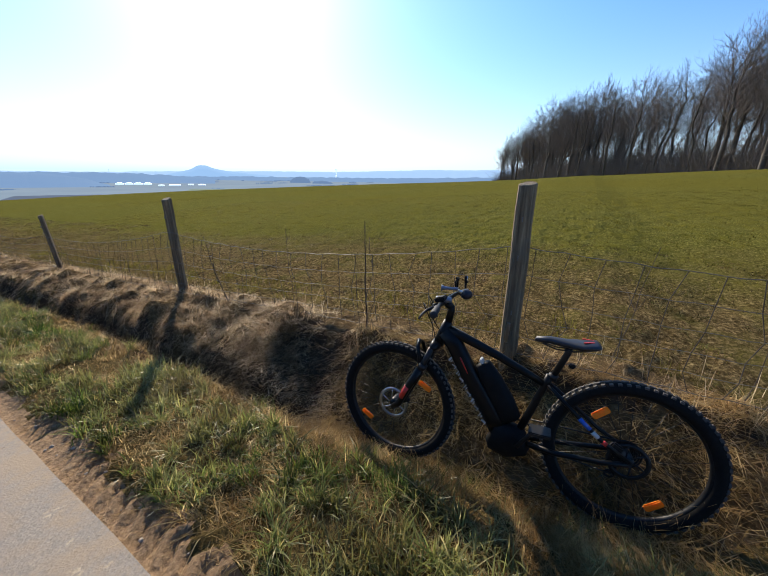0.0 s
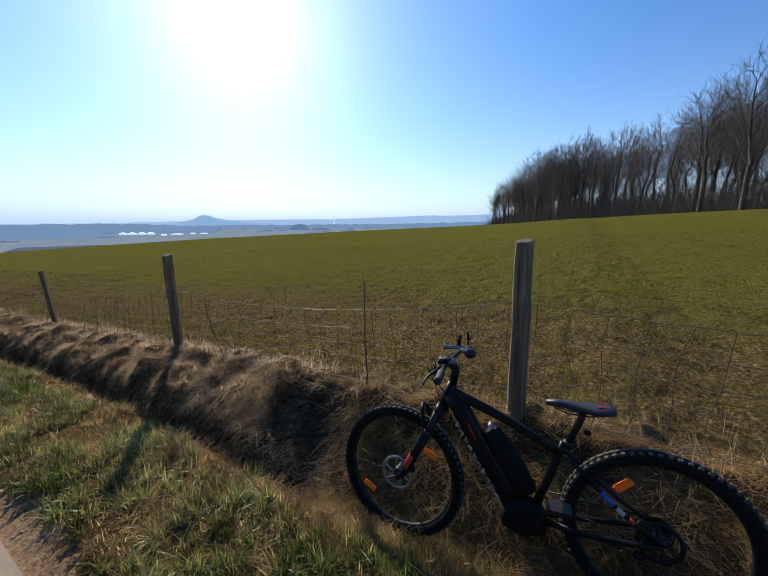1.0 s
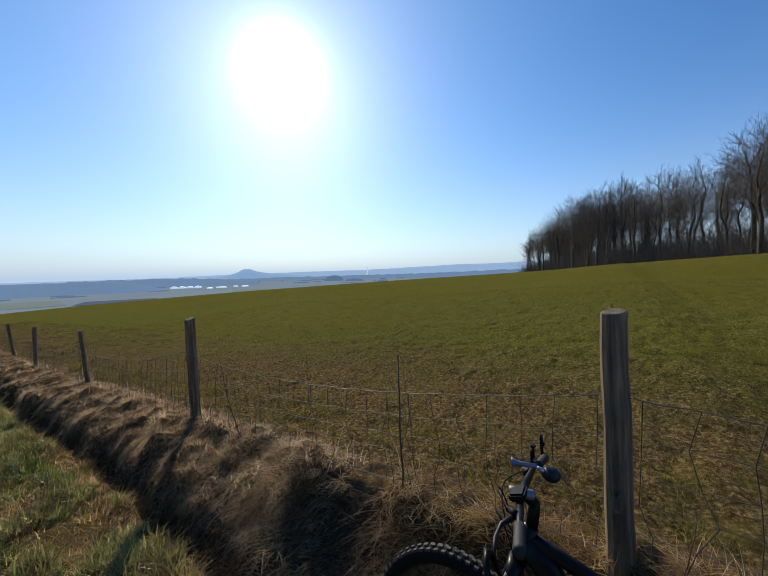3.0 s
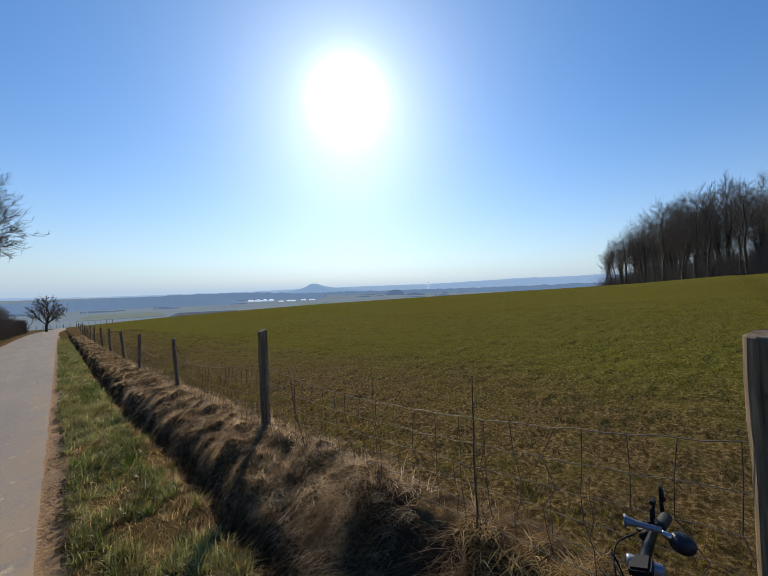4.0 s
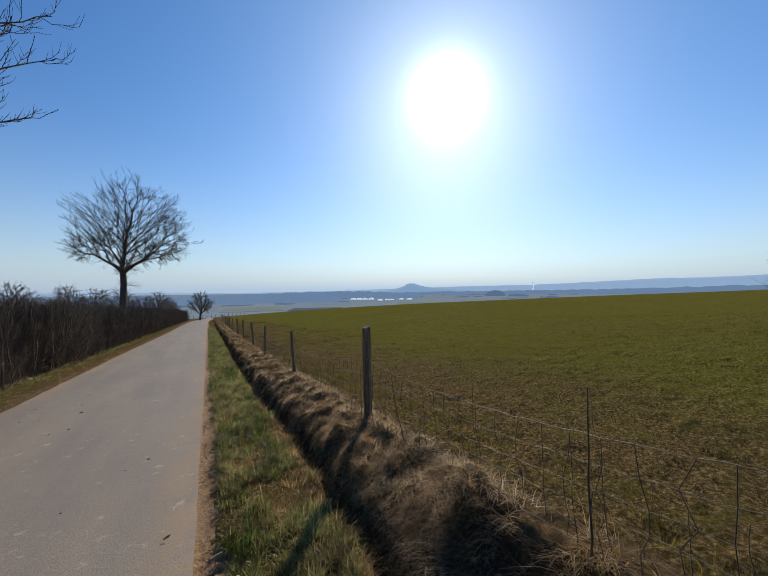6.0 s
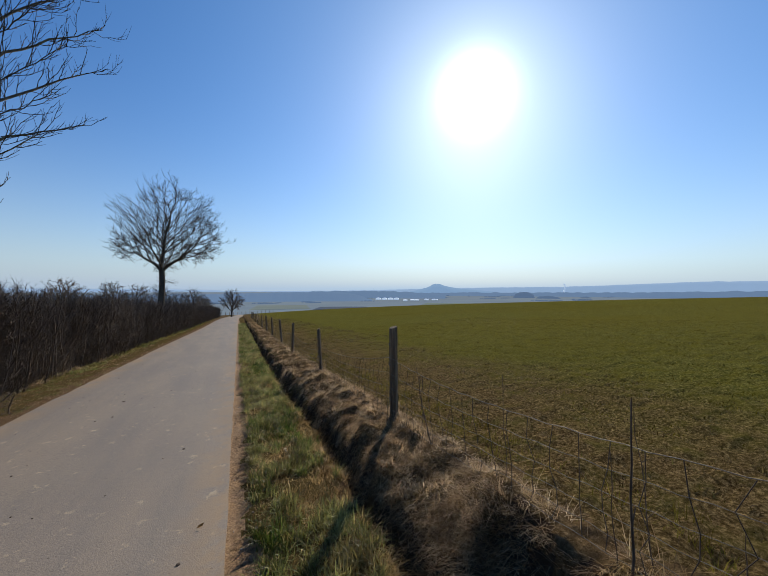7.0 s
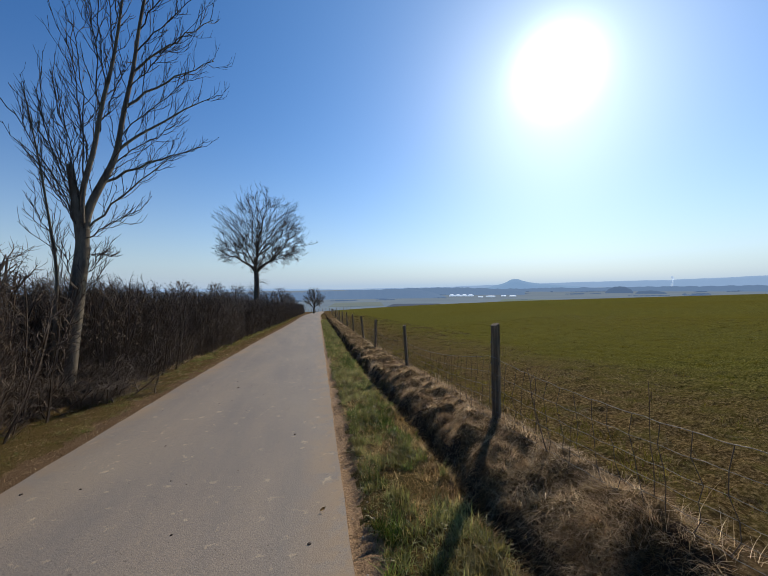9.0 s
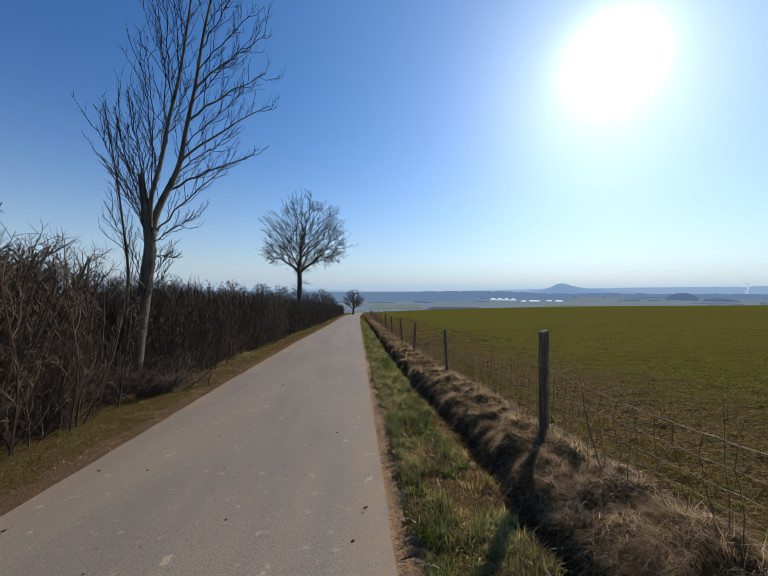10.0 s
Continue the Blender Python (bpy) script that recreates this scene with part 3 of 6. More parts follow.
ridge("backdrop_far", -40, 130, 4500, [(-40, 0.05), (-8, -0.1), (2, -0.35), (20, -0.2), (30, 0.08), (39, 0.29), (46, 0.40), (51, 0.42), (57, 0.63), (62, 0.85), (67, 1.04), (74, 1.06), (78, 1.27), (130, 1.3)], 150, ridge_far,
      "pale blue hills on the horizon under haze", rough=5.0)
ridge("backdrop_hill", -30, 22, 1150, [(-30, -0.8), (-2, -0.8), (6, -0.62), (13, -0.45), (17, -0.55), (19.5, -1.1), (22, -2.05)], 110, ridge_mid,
      "wooded hillside beyond the slope, blue with haze", rough=3.0, seed=3)
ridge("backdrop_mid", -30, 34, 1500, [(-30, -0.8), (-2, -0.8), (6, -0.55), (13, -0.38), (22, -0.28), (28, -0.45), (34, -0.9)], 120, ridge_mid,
      "long wooded ridge beyond the plain, blue with haze", rough=3.0, seed=5)
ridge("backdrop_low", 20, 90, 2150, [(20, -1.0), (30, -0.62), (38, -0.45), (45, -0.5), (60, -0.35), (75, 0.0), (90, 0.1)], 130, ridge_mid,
      "low woods across the plain, blue with haze", rough=4.0, seed=8)


def dome_hill(name, az, dist, profile, depth, mat, label):
    az_r = np.radians(np.linspace(profile[0][0], profile[-1][0], 90) + TURN_FAR)
    el = np.interp(np.degrees(az_r) - TURN_FAR, [a for a, _ in profile], [e for _, e in profile])
    crest = 1.77 + dist * np.tan(np.radians(el)) + 1.2 * lumps(np.degrees(az_r) * 3, az_r * 0, 1.0, 2.0)
    v = []
    for k in np.linspace(-1, 1, 13):
        r = dist + depth * k
        v.append(np.stack([np.sin(az_r) * r, np.cos(az_r) * r, -37 + (crest + 37) * np.sqrt(max(0, 1 - k * k))], -1))
    v = np.stack(v)
    idx = np.arange(v.shape[0] * v.shape[1]).reshape(v.shape[:2])
    q = np.stack([idx[:-1, :-1], idx[:-1, 1:], idx[1:, 1:], idx[1:, :-1]], -1).reshape(-1, 4)
    return tagged(part(name, mesh_np(name, v.reshape(-1, 3), [q], True), mat), label, "hill", "", "structure")


# the hill's blue is haze put in as emission too
hill_mat = haze_glow("table_hill", (0.05, 0.06, 0.06), (0.34, 0.55, 0.86), 0.58)
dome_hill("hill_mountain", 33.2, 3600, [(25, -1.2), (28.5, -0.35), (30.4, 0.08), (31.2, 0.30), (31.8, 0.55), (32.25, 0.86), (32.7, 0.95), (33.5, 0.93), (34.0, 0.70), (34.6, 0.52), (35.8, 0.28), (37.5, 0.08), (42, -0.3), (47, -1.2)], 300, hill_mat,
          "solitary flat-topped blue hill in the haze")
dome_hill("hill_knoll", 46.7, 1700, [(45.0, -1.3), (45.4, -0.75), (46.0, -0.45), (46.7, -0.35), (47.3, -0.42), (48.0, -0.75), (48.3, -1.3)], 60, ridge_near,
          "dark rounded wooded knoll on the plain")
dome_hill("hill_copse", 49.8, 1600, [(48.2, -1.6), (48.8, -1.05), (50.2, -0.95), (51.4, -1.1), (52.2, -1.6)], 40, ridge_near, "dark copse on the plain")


def far_box(name, az, dist, width, height, mat, label, category, deep=30.0, roof=0.0, z0=-36.0):
    """A distant building: walls with a pitched or arched roof."""
    a = radians(az + TURN_FAR)
    bm = bmesh.new()
    seg = 10 if roof else 1
    prof = [(-0.5, 0.0)] + [(-0.5 + i / seg, 1.0 - roof + roof * math.sin(math.pi * i / seg)) for i in range(seg + 1)] + [(0.5, 0.0)]
    front = [bm.verts.new((p * width, -deep / 2, h * height)) for p, h in prof]
    back = [bm.verts.new((p * width, deep / 2, h * height)) for p, h in prof]
    bm.faces.new(front)
    bm.faces.new(back[::-1])
    for i in range(len(prof)):
        j = (i + 1) % len(prof)
        bm.faces.new((front[j], front[i], back[i], back[j]))
    bmesh.ops.recalc_face_normals(bm, faces=bm.faces)
    ob = part(name, bm, mat)
    ob.matrix_world = pose(math.sin(a) * dist, math.cos(a) * dist, z0, 0, 0, -az)
    return tagged(ob, label, category)


# film, ploughland and barns keep their own colour plus an emitted haze
glass_mat = haze_glow("greenhouse_film", (0.8, 0.82, 0.84), (0.70, 0.84, 1.0), 0.42)
dark_field = haze_glow("ploughed_field", (0.07, 0.065, 0.06), (0.14, 0.22, 0.36), 0.30)
barn_mat = haze_glow("far_barn", (0.10, 0.10, 0.11), (0.16, 0.26, 0.44), 0.34)
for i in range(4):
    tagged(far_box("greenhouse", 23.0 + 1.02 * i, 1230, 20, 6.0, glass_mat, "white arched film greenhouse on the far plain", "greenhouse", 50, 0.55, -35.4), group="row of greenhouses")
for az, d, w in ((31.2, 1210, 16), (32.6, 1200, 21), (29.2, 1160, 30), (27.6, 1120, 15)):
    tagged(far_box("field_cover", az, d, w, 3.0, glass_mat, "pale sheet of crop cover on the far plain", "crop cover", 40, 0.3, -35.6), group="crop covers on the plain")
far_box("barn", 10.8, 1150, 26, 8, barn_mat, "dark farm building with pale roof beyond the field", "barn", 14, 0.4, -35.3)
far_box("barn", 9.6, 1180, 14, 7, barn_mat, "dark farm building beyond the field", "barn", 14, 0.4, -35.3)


def strip(name, az0, az1, d0, d1, mat, label):
    """A field on the plain, as a thin raised sheet."""
    pts = [(a + TURN_FAR, d) for a, d in ((az0, d0), (az1, d0 * 1.01), (az1 - 0.6, d1), (az0 + 1.2, d1))]
    bm = bmesh.new()
    lo = [bm.verts.new((math.sin(radians(a)) * d, math.cos(radians(a)) * d, float(road_z(math.cos(radians(a)) * d)) - 0.5)) for a, d in pts]
    hi = [bm.verts.new(v.co + Vector((0, 0, 1.3))) for v in lo]
    bm.faces.new(hi[::-1])
    for i in range(4):
        bm.faces.new((lo[i], lo[(i + 1) % 4], hi[(i + 1) % 4], hi[i]))
    bmesh.ops.recalc_face_normals(bm, faces=bm.faces)
    return tagged(part(name, bm, mat), label, "field", "", "structure")


# the paleness of these fields includes haze given off as emission
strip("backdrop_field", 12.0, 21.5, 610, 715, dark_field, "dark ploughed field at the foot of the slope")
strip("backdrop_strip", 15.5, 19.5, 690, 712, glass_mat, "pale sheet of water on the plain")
strip("backdrop_field", 30.0, 52.0, 760, 930, haze_glow("bright_meadow", (0.10, 0.11, 0.04), (0.26, 0.36, 0.46), 0.33), "bright meadow at the foot of the slope")
strip("backdrop_field", 2.0, 11.5, 640, 800, haze_glow("pale_meadow", (0.12, 0.12, 0.06), (0.26, 0.36, 0.48), 0.33), "pale meadow at the foot of the slope")


def mast(az, dist, height, z0, plume=False):
    bm = bmesh.new()
    for dx in ((-7, 7) if plume else (0,)):
        c = bmesh.ops.create_cone(bm, cap_ends=True, segments=8, radius1=3.0 if plume else 1.4, radius2=2.2 if plume else 0.5, depth=height)
        bmesh.ops.translate(bm, verts=c["verts"], vec=(dx, 0, height / 2))
    if plume:
        for i in range(9):
            s = bmesh.ops.create_icosphere(bm, subdivisions=1, radius=2.5 + 0.7 * i)
            bmesh.ops.translate(bm, verts=s["verts"], vec=(7 + math.sin(i * 1.4) * 1.5 * i * 0.5, 0, height + 5 * i))
    ob = part("chimney" if plume else "mast", bm, hill_mat if not plume else glass_mat)
    ob.location = (math.sin(radians(az + TURN_FAR)) * dist, math.cos(radians(az + TURN_FAR)) * dist, z0)
    return tagged(ob, "distant factory chimneys with a thin white plume" if plume else "thin distant mast on the ridge", "chimney" if plume else "mast")


mast(52.3, 3000, 22, -20, True)
mast(22.2, 2900, 26, -16)
mast(27.2, 2900, 20, -18)

# hedgerow trees scattered over the plain
far_rng = np.random.default_rng(11)
clump = bmesh.new()
for i in range(70):
    s = bmesh.ops.create_icosphere(clump, subdivisions=1, radius=far_rng.uniform(0.8, 2.0))
    bmesh.ops.translate(clump, verts=s["verts"], vec=(far_rng.normal(0, 14), far_rng.normal(0, 2), far_rng.uniform(0.2, 2.4)))
# the copses share the emitted haze of the near woods
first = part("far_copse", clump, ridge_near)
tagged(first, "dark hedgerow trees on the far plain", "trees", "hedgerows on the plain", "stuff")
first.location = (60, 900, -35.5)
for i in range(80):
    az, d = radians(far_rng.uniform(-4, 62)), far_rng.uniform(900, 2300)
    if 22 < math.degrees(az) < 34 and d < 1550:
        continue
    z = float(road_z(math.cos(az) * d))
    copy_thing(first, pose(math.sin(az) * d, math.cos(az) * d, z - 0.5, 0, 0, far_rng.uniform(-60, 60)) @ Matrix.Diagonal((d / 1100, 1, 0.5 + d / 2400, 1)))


# ---- bare trees ----
def fan_tree(seed, height, low, reach, count, trunk_r, tip_r, off=(0.0, 0.0), belly=0.45, twigs=4, twig_len=0.5, fork=None, lean=(0.0, 0.0), spur=0):
    """A bare tree whose crown forks again and again: the branch ends are shared out between two arms at each fork, and
    every arm heads for the middle of its own share. Gives the thick lines and the thin ones."""
    rng = np.random.default_rng(seed)
    fork = low * 0.8 if fork is None else fork
    q = rng.normal(0, 1, (count, 3))
    q /= np.linalg.norm(q, axis=1, keepdims=True)
    q *= rng.uniform(0.02, 1, count)[:, None] ** 0.36 * (1 + 0.16 * np.sin(q[:, :1] * 5 + seed) * np.cos(q[:, 2:] * 6))
    zc = low + (height - low) * belly
    z = np.where(q[:, 2] > 0, q[:, 2] * (height - zc), q[:, 2] * (zc - low))
    E = np.stack([q[:, 0] * reach + off[0], q[:, 1] * reach + off[1], zc + z], -1)
    thick, thin, ends = [], [], []
    expo = math.log(count) / math.log(trunk_r / tip_r)

    def rad(n):
        return tip_r * max(1, n) ** (1 / expo)

    def curve(a, da, b, k, wob):
        d = np.linalg.norm(b - a)
        c = a + da * d * 0.45
        t = np.linspace(0, 1, k)[:, None]
        p = (1 - t) ** 2 * a + 2 * t * (1 - t) * c + t * t * b
        p[1:-1] += rng.normal(0, wob * d, (k - 2, 3))
        end = p[-1] - p[-2]
        return p, end / (np.linalg.norm(end) + 1e-9)

    # a leader runs up into the crown and sends off limbs at several heights
    tiers = max(2, int((height - fork) / 1.5))
    rungs = fork + (height - fork) * 0.62 * np.arange(tiers) / tiers
    wander = np.cumsum(rng.normal(0, 0.16, (tiers, 2)), 0) * (np.arange(tiers) > 0)[:, None]
    nodes = np.stack([lean[0] * rungs / fork + wander[:, 0], lean[1] * rungs / fork + wander[:, 1], rungs], -1)
    flat = np.hypot(E[:, 0] - lean[0], E[:, 1] - lean[1])
    want = E[:, 2] - flat * 0.72 - 0.8 + rng.normal(0, 0.7, count)
    tier = np.clip(np.searchsorted(rungs, want) - 1, 0, tiers - 1)
    todo = []
    for j in range(tiers):
        S = E[tier == j]
        above = int((tier >= j).sum())
        r_here = rad(above)
        if j + 1 < tiers:
            t5 = np.linspace(0, 1, 5)[:, None]
            p = nodes[j] * (1 - t5) + nodes[j + 1] * t5
            p[1:-1] += rng.normal(0, 0.03, (3, 3))
            thick.append((p, np.linspace(r_here, rad(int((tier > j).sum())), 5)))
        if len(S) == 0:
            continue
        if j == tiers - 1:
            todo.append((nodes[j], np.array([0.0, 0.0, 1.0]), S, r_here))
            continue
        arms = 3 if len(S) > 30 else 2 if len(S) > 8 else 1
        az = (np.arctan2(S[:, 1] - nodes[j][1], S[:, 0] - nodes[j][0]) + j * 2.1 + np.pi) % (2 * np.pi)
        for g in range(arms):
            G = S[(az >= g * 2 * np.pi / arms) & (az < (g + 1) * 2 * np.pi / arms)]
            if len(G):
                todo.append((nodes[j] + np.array([0, 0, rng.uniform(-0.4, 0.4) * (j > 0)]), np.array([0.0, 0.0, 1.0]), G, rad(len(G))))
    k = 9
    t = np.linspace(0, 1, k)[:, None]
    trunk = np.concatenate([np.array([[0, 0, -0.25]]) * (1 - t) + np.array([[lean[0], lean[1], fork]]) * t], 0)
    trunk[1:-1] += np.cumsum(rng.normal(0, 0.012, (k - 2, 3)) * [1, 1, 0], 0)
    trunk[-1] = (lean[0], lean[1], fork)
    thick.append((trunk, trunk_r * np.linspace(1.25, 0.98, k)))
    while todo:
        a, da, S, r0 = todo.pop()
        n = len(S)
        if n == 1:
            p, d = curve(a, da, S[0], 5, 0.03)
            thin.append((p, np.linspace(min(r0, tip_r * 1.5), tip_r, 5)))
            ends.append((p, d))
            continue
        v = S - a
        dist = np.linalg.norm(v, axis=1) + 1e-6
        u = v / dist[:, None]
        near = dist < 0.42 * dist.mean()
        if near.any() and not near.all():
            for e in S[near]:
                p, d = curve(a, da * 0.6 + (e - a) / np.linalg.norm(e - a) * 0.4, e, 4, 0.04)
                thin.append((p, np.linspace(tip_r * 1.4, tip_r, 4)))
                ends.append((p, d))
            S, u, dist, n = S[~near], u[~near], dist[~near], int((~near).sum())
            if n == 1:
                todo.append((a, da, S, r0))
                continue
        m = u.mean(0)
        w = np.linalg.svd(u - m + rng.normal(0, 0.02, u.shape), full_matrices=False)[2][0]
        w = w + rng.normal(0, 0.25, 3)
        s = (u - m) @ w
        cut = np.quantile(s, rng.uniform(0.36, 0.64))
        lo = s <= cut
        for side in (lo, ~lo):
            G = S[side]
            if len(G) == 0:
                continue
            aim = G.mean(0)
            d = np.linalg.norm(aim - a)
            step = d * rng.uniform(0.30, 0.42) if len(G) > 1 else d * 0.5
            head = (aim - a) / d
            b = a + (head + np.array([0, 0, 0.10])) * step
            kk = 5 if len(G) > 8 else 4
            p, dd = curve(a, 0.62 * da + 0.38 * head, b, kk, 0.018)
            r1 = rad(len(G))
            line = (p, np.linspace(min(r0, r1 * 1.25), r1, kk))
            (thick if r1 > trunk_r * 0.17 else thin).append(line)
            if r1 < trunk_r * 0.3:
                ends.append((p, dd))
            todo.append((p[-1], dd, G, r1))
    for p, d in ends:
        for _ in range(twigs):
            i = int(rng.integers(1, len(p)))
            h = d * 0.75 + rng.normal(0, 0.48, 3) + np.array([0, 0, 0.38])
            h *= twig_len * rng.uniform(0.35, 1.2) / np.linalg.norm(h)
            s0 = p[i]
            thin.append((np.array([s0, s0 + h * 0.5 + rng.normal(0, 0.03, 3) * twig_len, s0 + h + np.array([0, 0, 0.14 * twig_len])]), np.array([tip_r, tip_r * 0.85, tip_r * 0.5])))
    for _ in range(spur):
        s0 = trunk[int(rng.integers(2, k))] + np.array([0, 0, rng.uniform(-0.3, 0.3)])
        h = np.array([rng.normal(0, 1), rng.normal(0, 1), rng.uniform(-0.1, 0.8)])
        h *= rng.uniform(0.5, 1.6) * twig_len * 1.6 / np.linalg.norm(h)
        p = np.array([s0, s0 + h * 0.5 + rng.normal(0, 0.06, 3), s0 + h + np.array([0, 0, 0.2 * twig_len])])
        thin.append((p, np.array([tip_r * 1.3, tip_r, tip_r * 0.6])))
        for _ in range(4):
            g = h * 0.4 + rng.normal(0, 0.3 * twig_len, 3)
            thin.append((np.array([p[1], p[1] + g * 0.6, p[1] + g + [0, 0, 0.05]]), np.array([tip_r, tip_r * 0.8, tip_r * 0.5])))
    return thick, thin


def bare_tree(name, lines, bark, twig, label):
    thick, thin = lines
    root = tagged(new(name), label, "tree")
    part("trunk", tubes("trunk", thick, 7), bark, root)
    part("crown", tubes("crown", thin, 3, False), twig, root)
    return root


def put(ob, x, y, turn=0.0, size=1.0, sink=0.1):
    ob.matrix_world = pose(x, y, float(ground_z(x, y)) - sink, 0, 0, turn) @ Matrix.Scale(size, 4)
    return ob


ash = put(bare_tree("tree", fan_tree(21, 15.6, 6.2, 5.5, 800, 0.27, 0.0118, (0.85, 0.2), 0.36, 3, 0.6, 5.9, (0.15, 0.0), 60), wood_mat, ash_twig,
                    "tall leafless ash with a wide round crown beside the lane"), -6.95, 41.0, 0)

small = bare_tree("tree", fan_tree(5, 6.8, 1.5, 3.0, 240, 0.2, 0.02, (0.1, 0), 0.45, 3, 0.4, 1.2), wood_mat, twig_mat, "small round leafless tree beyond the end of the lane")
put(small, -0.9, 80, 0, 0.95)
for i, (x, y, sz, r) in enumerate([(-10.3, 98, 1.2, 50), (-13.8, 100, 1.08, 140), (-7.0, 92, 0.78, 200), (-8.8, 104, 1.0, 20), (-18.5, 108, 1.25, 300), (-36, 130, 1.9, 30), (-47, 128, 2.0, 80), (-28, 126, 1.7, 170)]):
    c = copy_thing(small, pose(x, y, float(ground_z(x, y)) - 0.1, 0, 0, r) @ Matrix.Scale(sz, 4))
    tagged(c, "leafless tree behind the hedge", "tree", "trees behind the hedge")

# the tree in the hedge: two leaning stems, a sawn stub and whip-like shoots
rng = np.random.default_rng(77)
TX, TY, TURN = -4.62, 8.1, radians(31.6)
ux, uy = math.cos(TURN), math.sin(TURN)


def bend(pts, n=14, deep=0.0):
    """A smooth line through (across, up) pairs, standing in the tree's own plane."""
    p = np.array(pts, float)
    t = np.linspace(0, 1, len(p))
    f = np.linspace(0, 1, n)
    a, h = np.interp(f, t, p[:, 0]), np.interp(f, t, p[:, 1])
    for _ in range(2):
        a[1:-1] = (a[:-2] + 2 * a[1:-1] + a[2:]) / 4
        h[1:-1] = (h[:-2] + 2 * h[1:-1] + h[2:]) / 4
    y = deep * f + 0.02 * np.sin(f * 9)
    return np.stack([a * ux - y * uy, a * uy + y * ux, h], -1)


stem_a = bend([(0.20, 3.0), (0.22, 3.5), (0.32, 4.0), (0.47, 4.38), (0.66, 4.85), (0.79, 5.22), (0.89, 6.15), (1.10, 7.1), (1.22, 8.43), (1.52, 9.94), (1.70, 11.2), (1.80, 12.0)], 28, 0.4)
stem_b = bend([(0.20, 3.6), (0.18, 4.25), (0.41, 5.06), (0.50, 5.96), (0.67, 6.69), (0.79, 7.52), (0.89, 8.5), (1.06, 9.79), (1.10, 11.0)], 22, -0.3)
trunk_line = bend([(-0.08, -0.3), (-0.06, 0.76), (0.07, 1.76), (0.15, 2.59), (0.20, 3.0), (0.22, 3.5)], 12)
side_line = bend([(-0.30, -0.2), (-0.25, 0.8), (-0.21, 1.76), (-0.15, 2.59), (-0.22, 3.16), (-0.38, 4.75), (-0.58, 6.04)], 16, 0.15)
thick = [(trunk_line, np.linspace(0.165, 0.105, 12)), (stem_a, np.linspace(0.088, 0.010, 28)), (stem_b, np.linspace(0.056, 0.009, 22)), (side_line, np.linspace(0.05, 0.008, 16)),
         (bend([(0.19, 3.1), (0.13, 3.81), (0.04, 4.72), (0.03, 4.77)], 8), np.array([0.085, 0.078, 0.072, 0.068, 0.066, 0.064, 0.062, 0.001]))]
twigs = []


def spray(line, n, length, r, levels, first=0.15, spread=0.75, lift_=0.45):
    """Side shoots along a branch that lean forwards and turn up, with shoots of their own."""
    k = len(line)
    for j in range(n):
        f = (first + (1 - first) * (j + rng.uniform(0.1, 0.9)) / n) * (k - 1)
        i = min(int(f), k - 2)
        at = line[i] + (line[i + 1] - line[i]) * (f - i)
        ax = (line[i + 1] - line[i]) / (np.linalg.norm(line[i + 1] - line[i]) + 1e-9)
        q = rng.normal(0, 1, 3)
        q -= ax * (q @ ax)
        q /= np.linalg.norm(q)
        d = ax + q * spread * rng.uniform(0.6, 1.3)
        d /= np.linalg.norm(d)
        ln = length * rng.uniform(0.45, 1.2) * (1.15 - 0.5 * f / k)
        m = 5 if levels else 4
        s = np.linspace(0, 1, m)[:, None]
        p = at + d * ln * s + np.array([0, 0, lift_]) * ln * s ** 2
        p[1:-1] += rng.normal(0, 0.025 * ln, (m - 2, 3))
        twigs.append((p, np.linspace(r, r * 0.45, m)))
        if levels:
            spray(p, int(rng.integers(3, 6)), ln * 0.45, max(r * 0.6, 0.004), levels - 1, 0.25)


def arm(stem_line, z0, u1, z1, r, n=12, side=0.0):
    """A limb from the stem at height z0 that swings out and then up to (u1, z1)."""
    i = int(np.argmin(np.abs(stem_line[:, 2] - z0)))
    a = stem_line[i]
    up_ = stem_line[min(i + 1, len(stem_line) - 1)] - stem_line[max(i - 1, 0)]
    up_ /= np.linalg.norm(up_)
    b = np.array([u1 * ux - side * uy, u1 * uy + side * ux, z1])
    d = np.linalg.norm(b - a)
    c = a + up_ * d * 0.15 + (b - a) * 0.42 - np.array([0, 0, 0.06 * d])
    t = np.linspace(0, 1, 10)[:, None]
    p = (1 - t) ** 2 * a + 2 * t * (1 - t) * c + t * t * b
    p[1:-1] += rng.normal(0, 0.022, (8, 3))
    (thick if r > 0.02 else twigs).append((p, np.linspace(r, 0.007, 10)))
    spray(p, n, min(0.75, 0.25 * d + 0.12), 0.008, 1)


for z0, u1, z1, r in ((3.1, 0.75, 3.0, 0.012), (3.3, 1.05, 3.9, 0.014), (3.4, 1.71, 5.27, 0.022), (4.45, 2.47, 5.86, 0.028), (4.8, 2.0, 6.4, 0.018), (5.2, 2.87, 7.36, 0.030), (5.6, 2.1, 7.2, 0.016),
                      (6.15, 2.79, 8.17, 0.028), (6.5, 1.95, 8.0, 0.014), (6.9, 2.65, 8.89, 0.024), (7.6, 2.15, 8.9, 0.018), (8.2, 2.05, 9.9, 0.018), (8.9, 2.15, 10.6, 0.014), (9.5, 1.95, 11.3, 0.012)):
    arm(stem_a, z0, u1, z1, r, 15, rng.normal(0, 0.5))
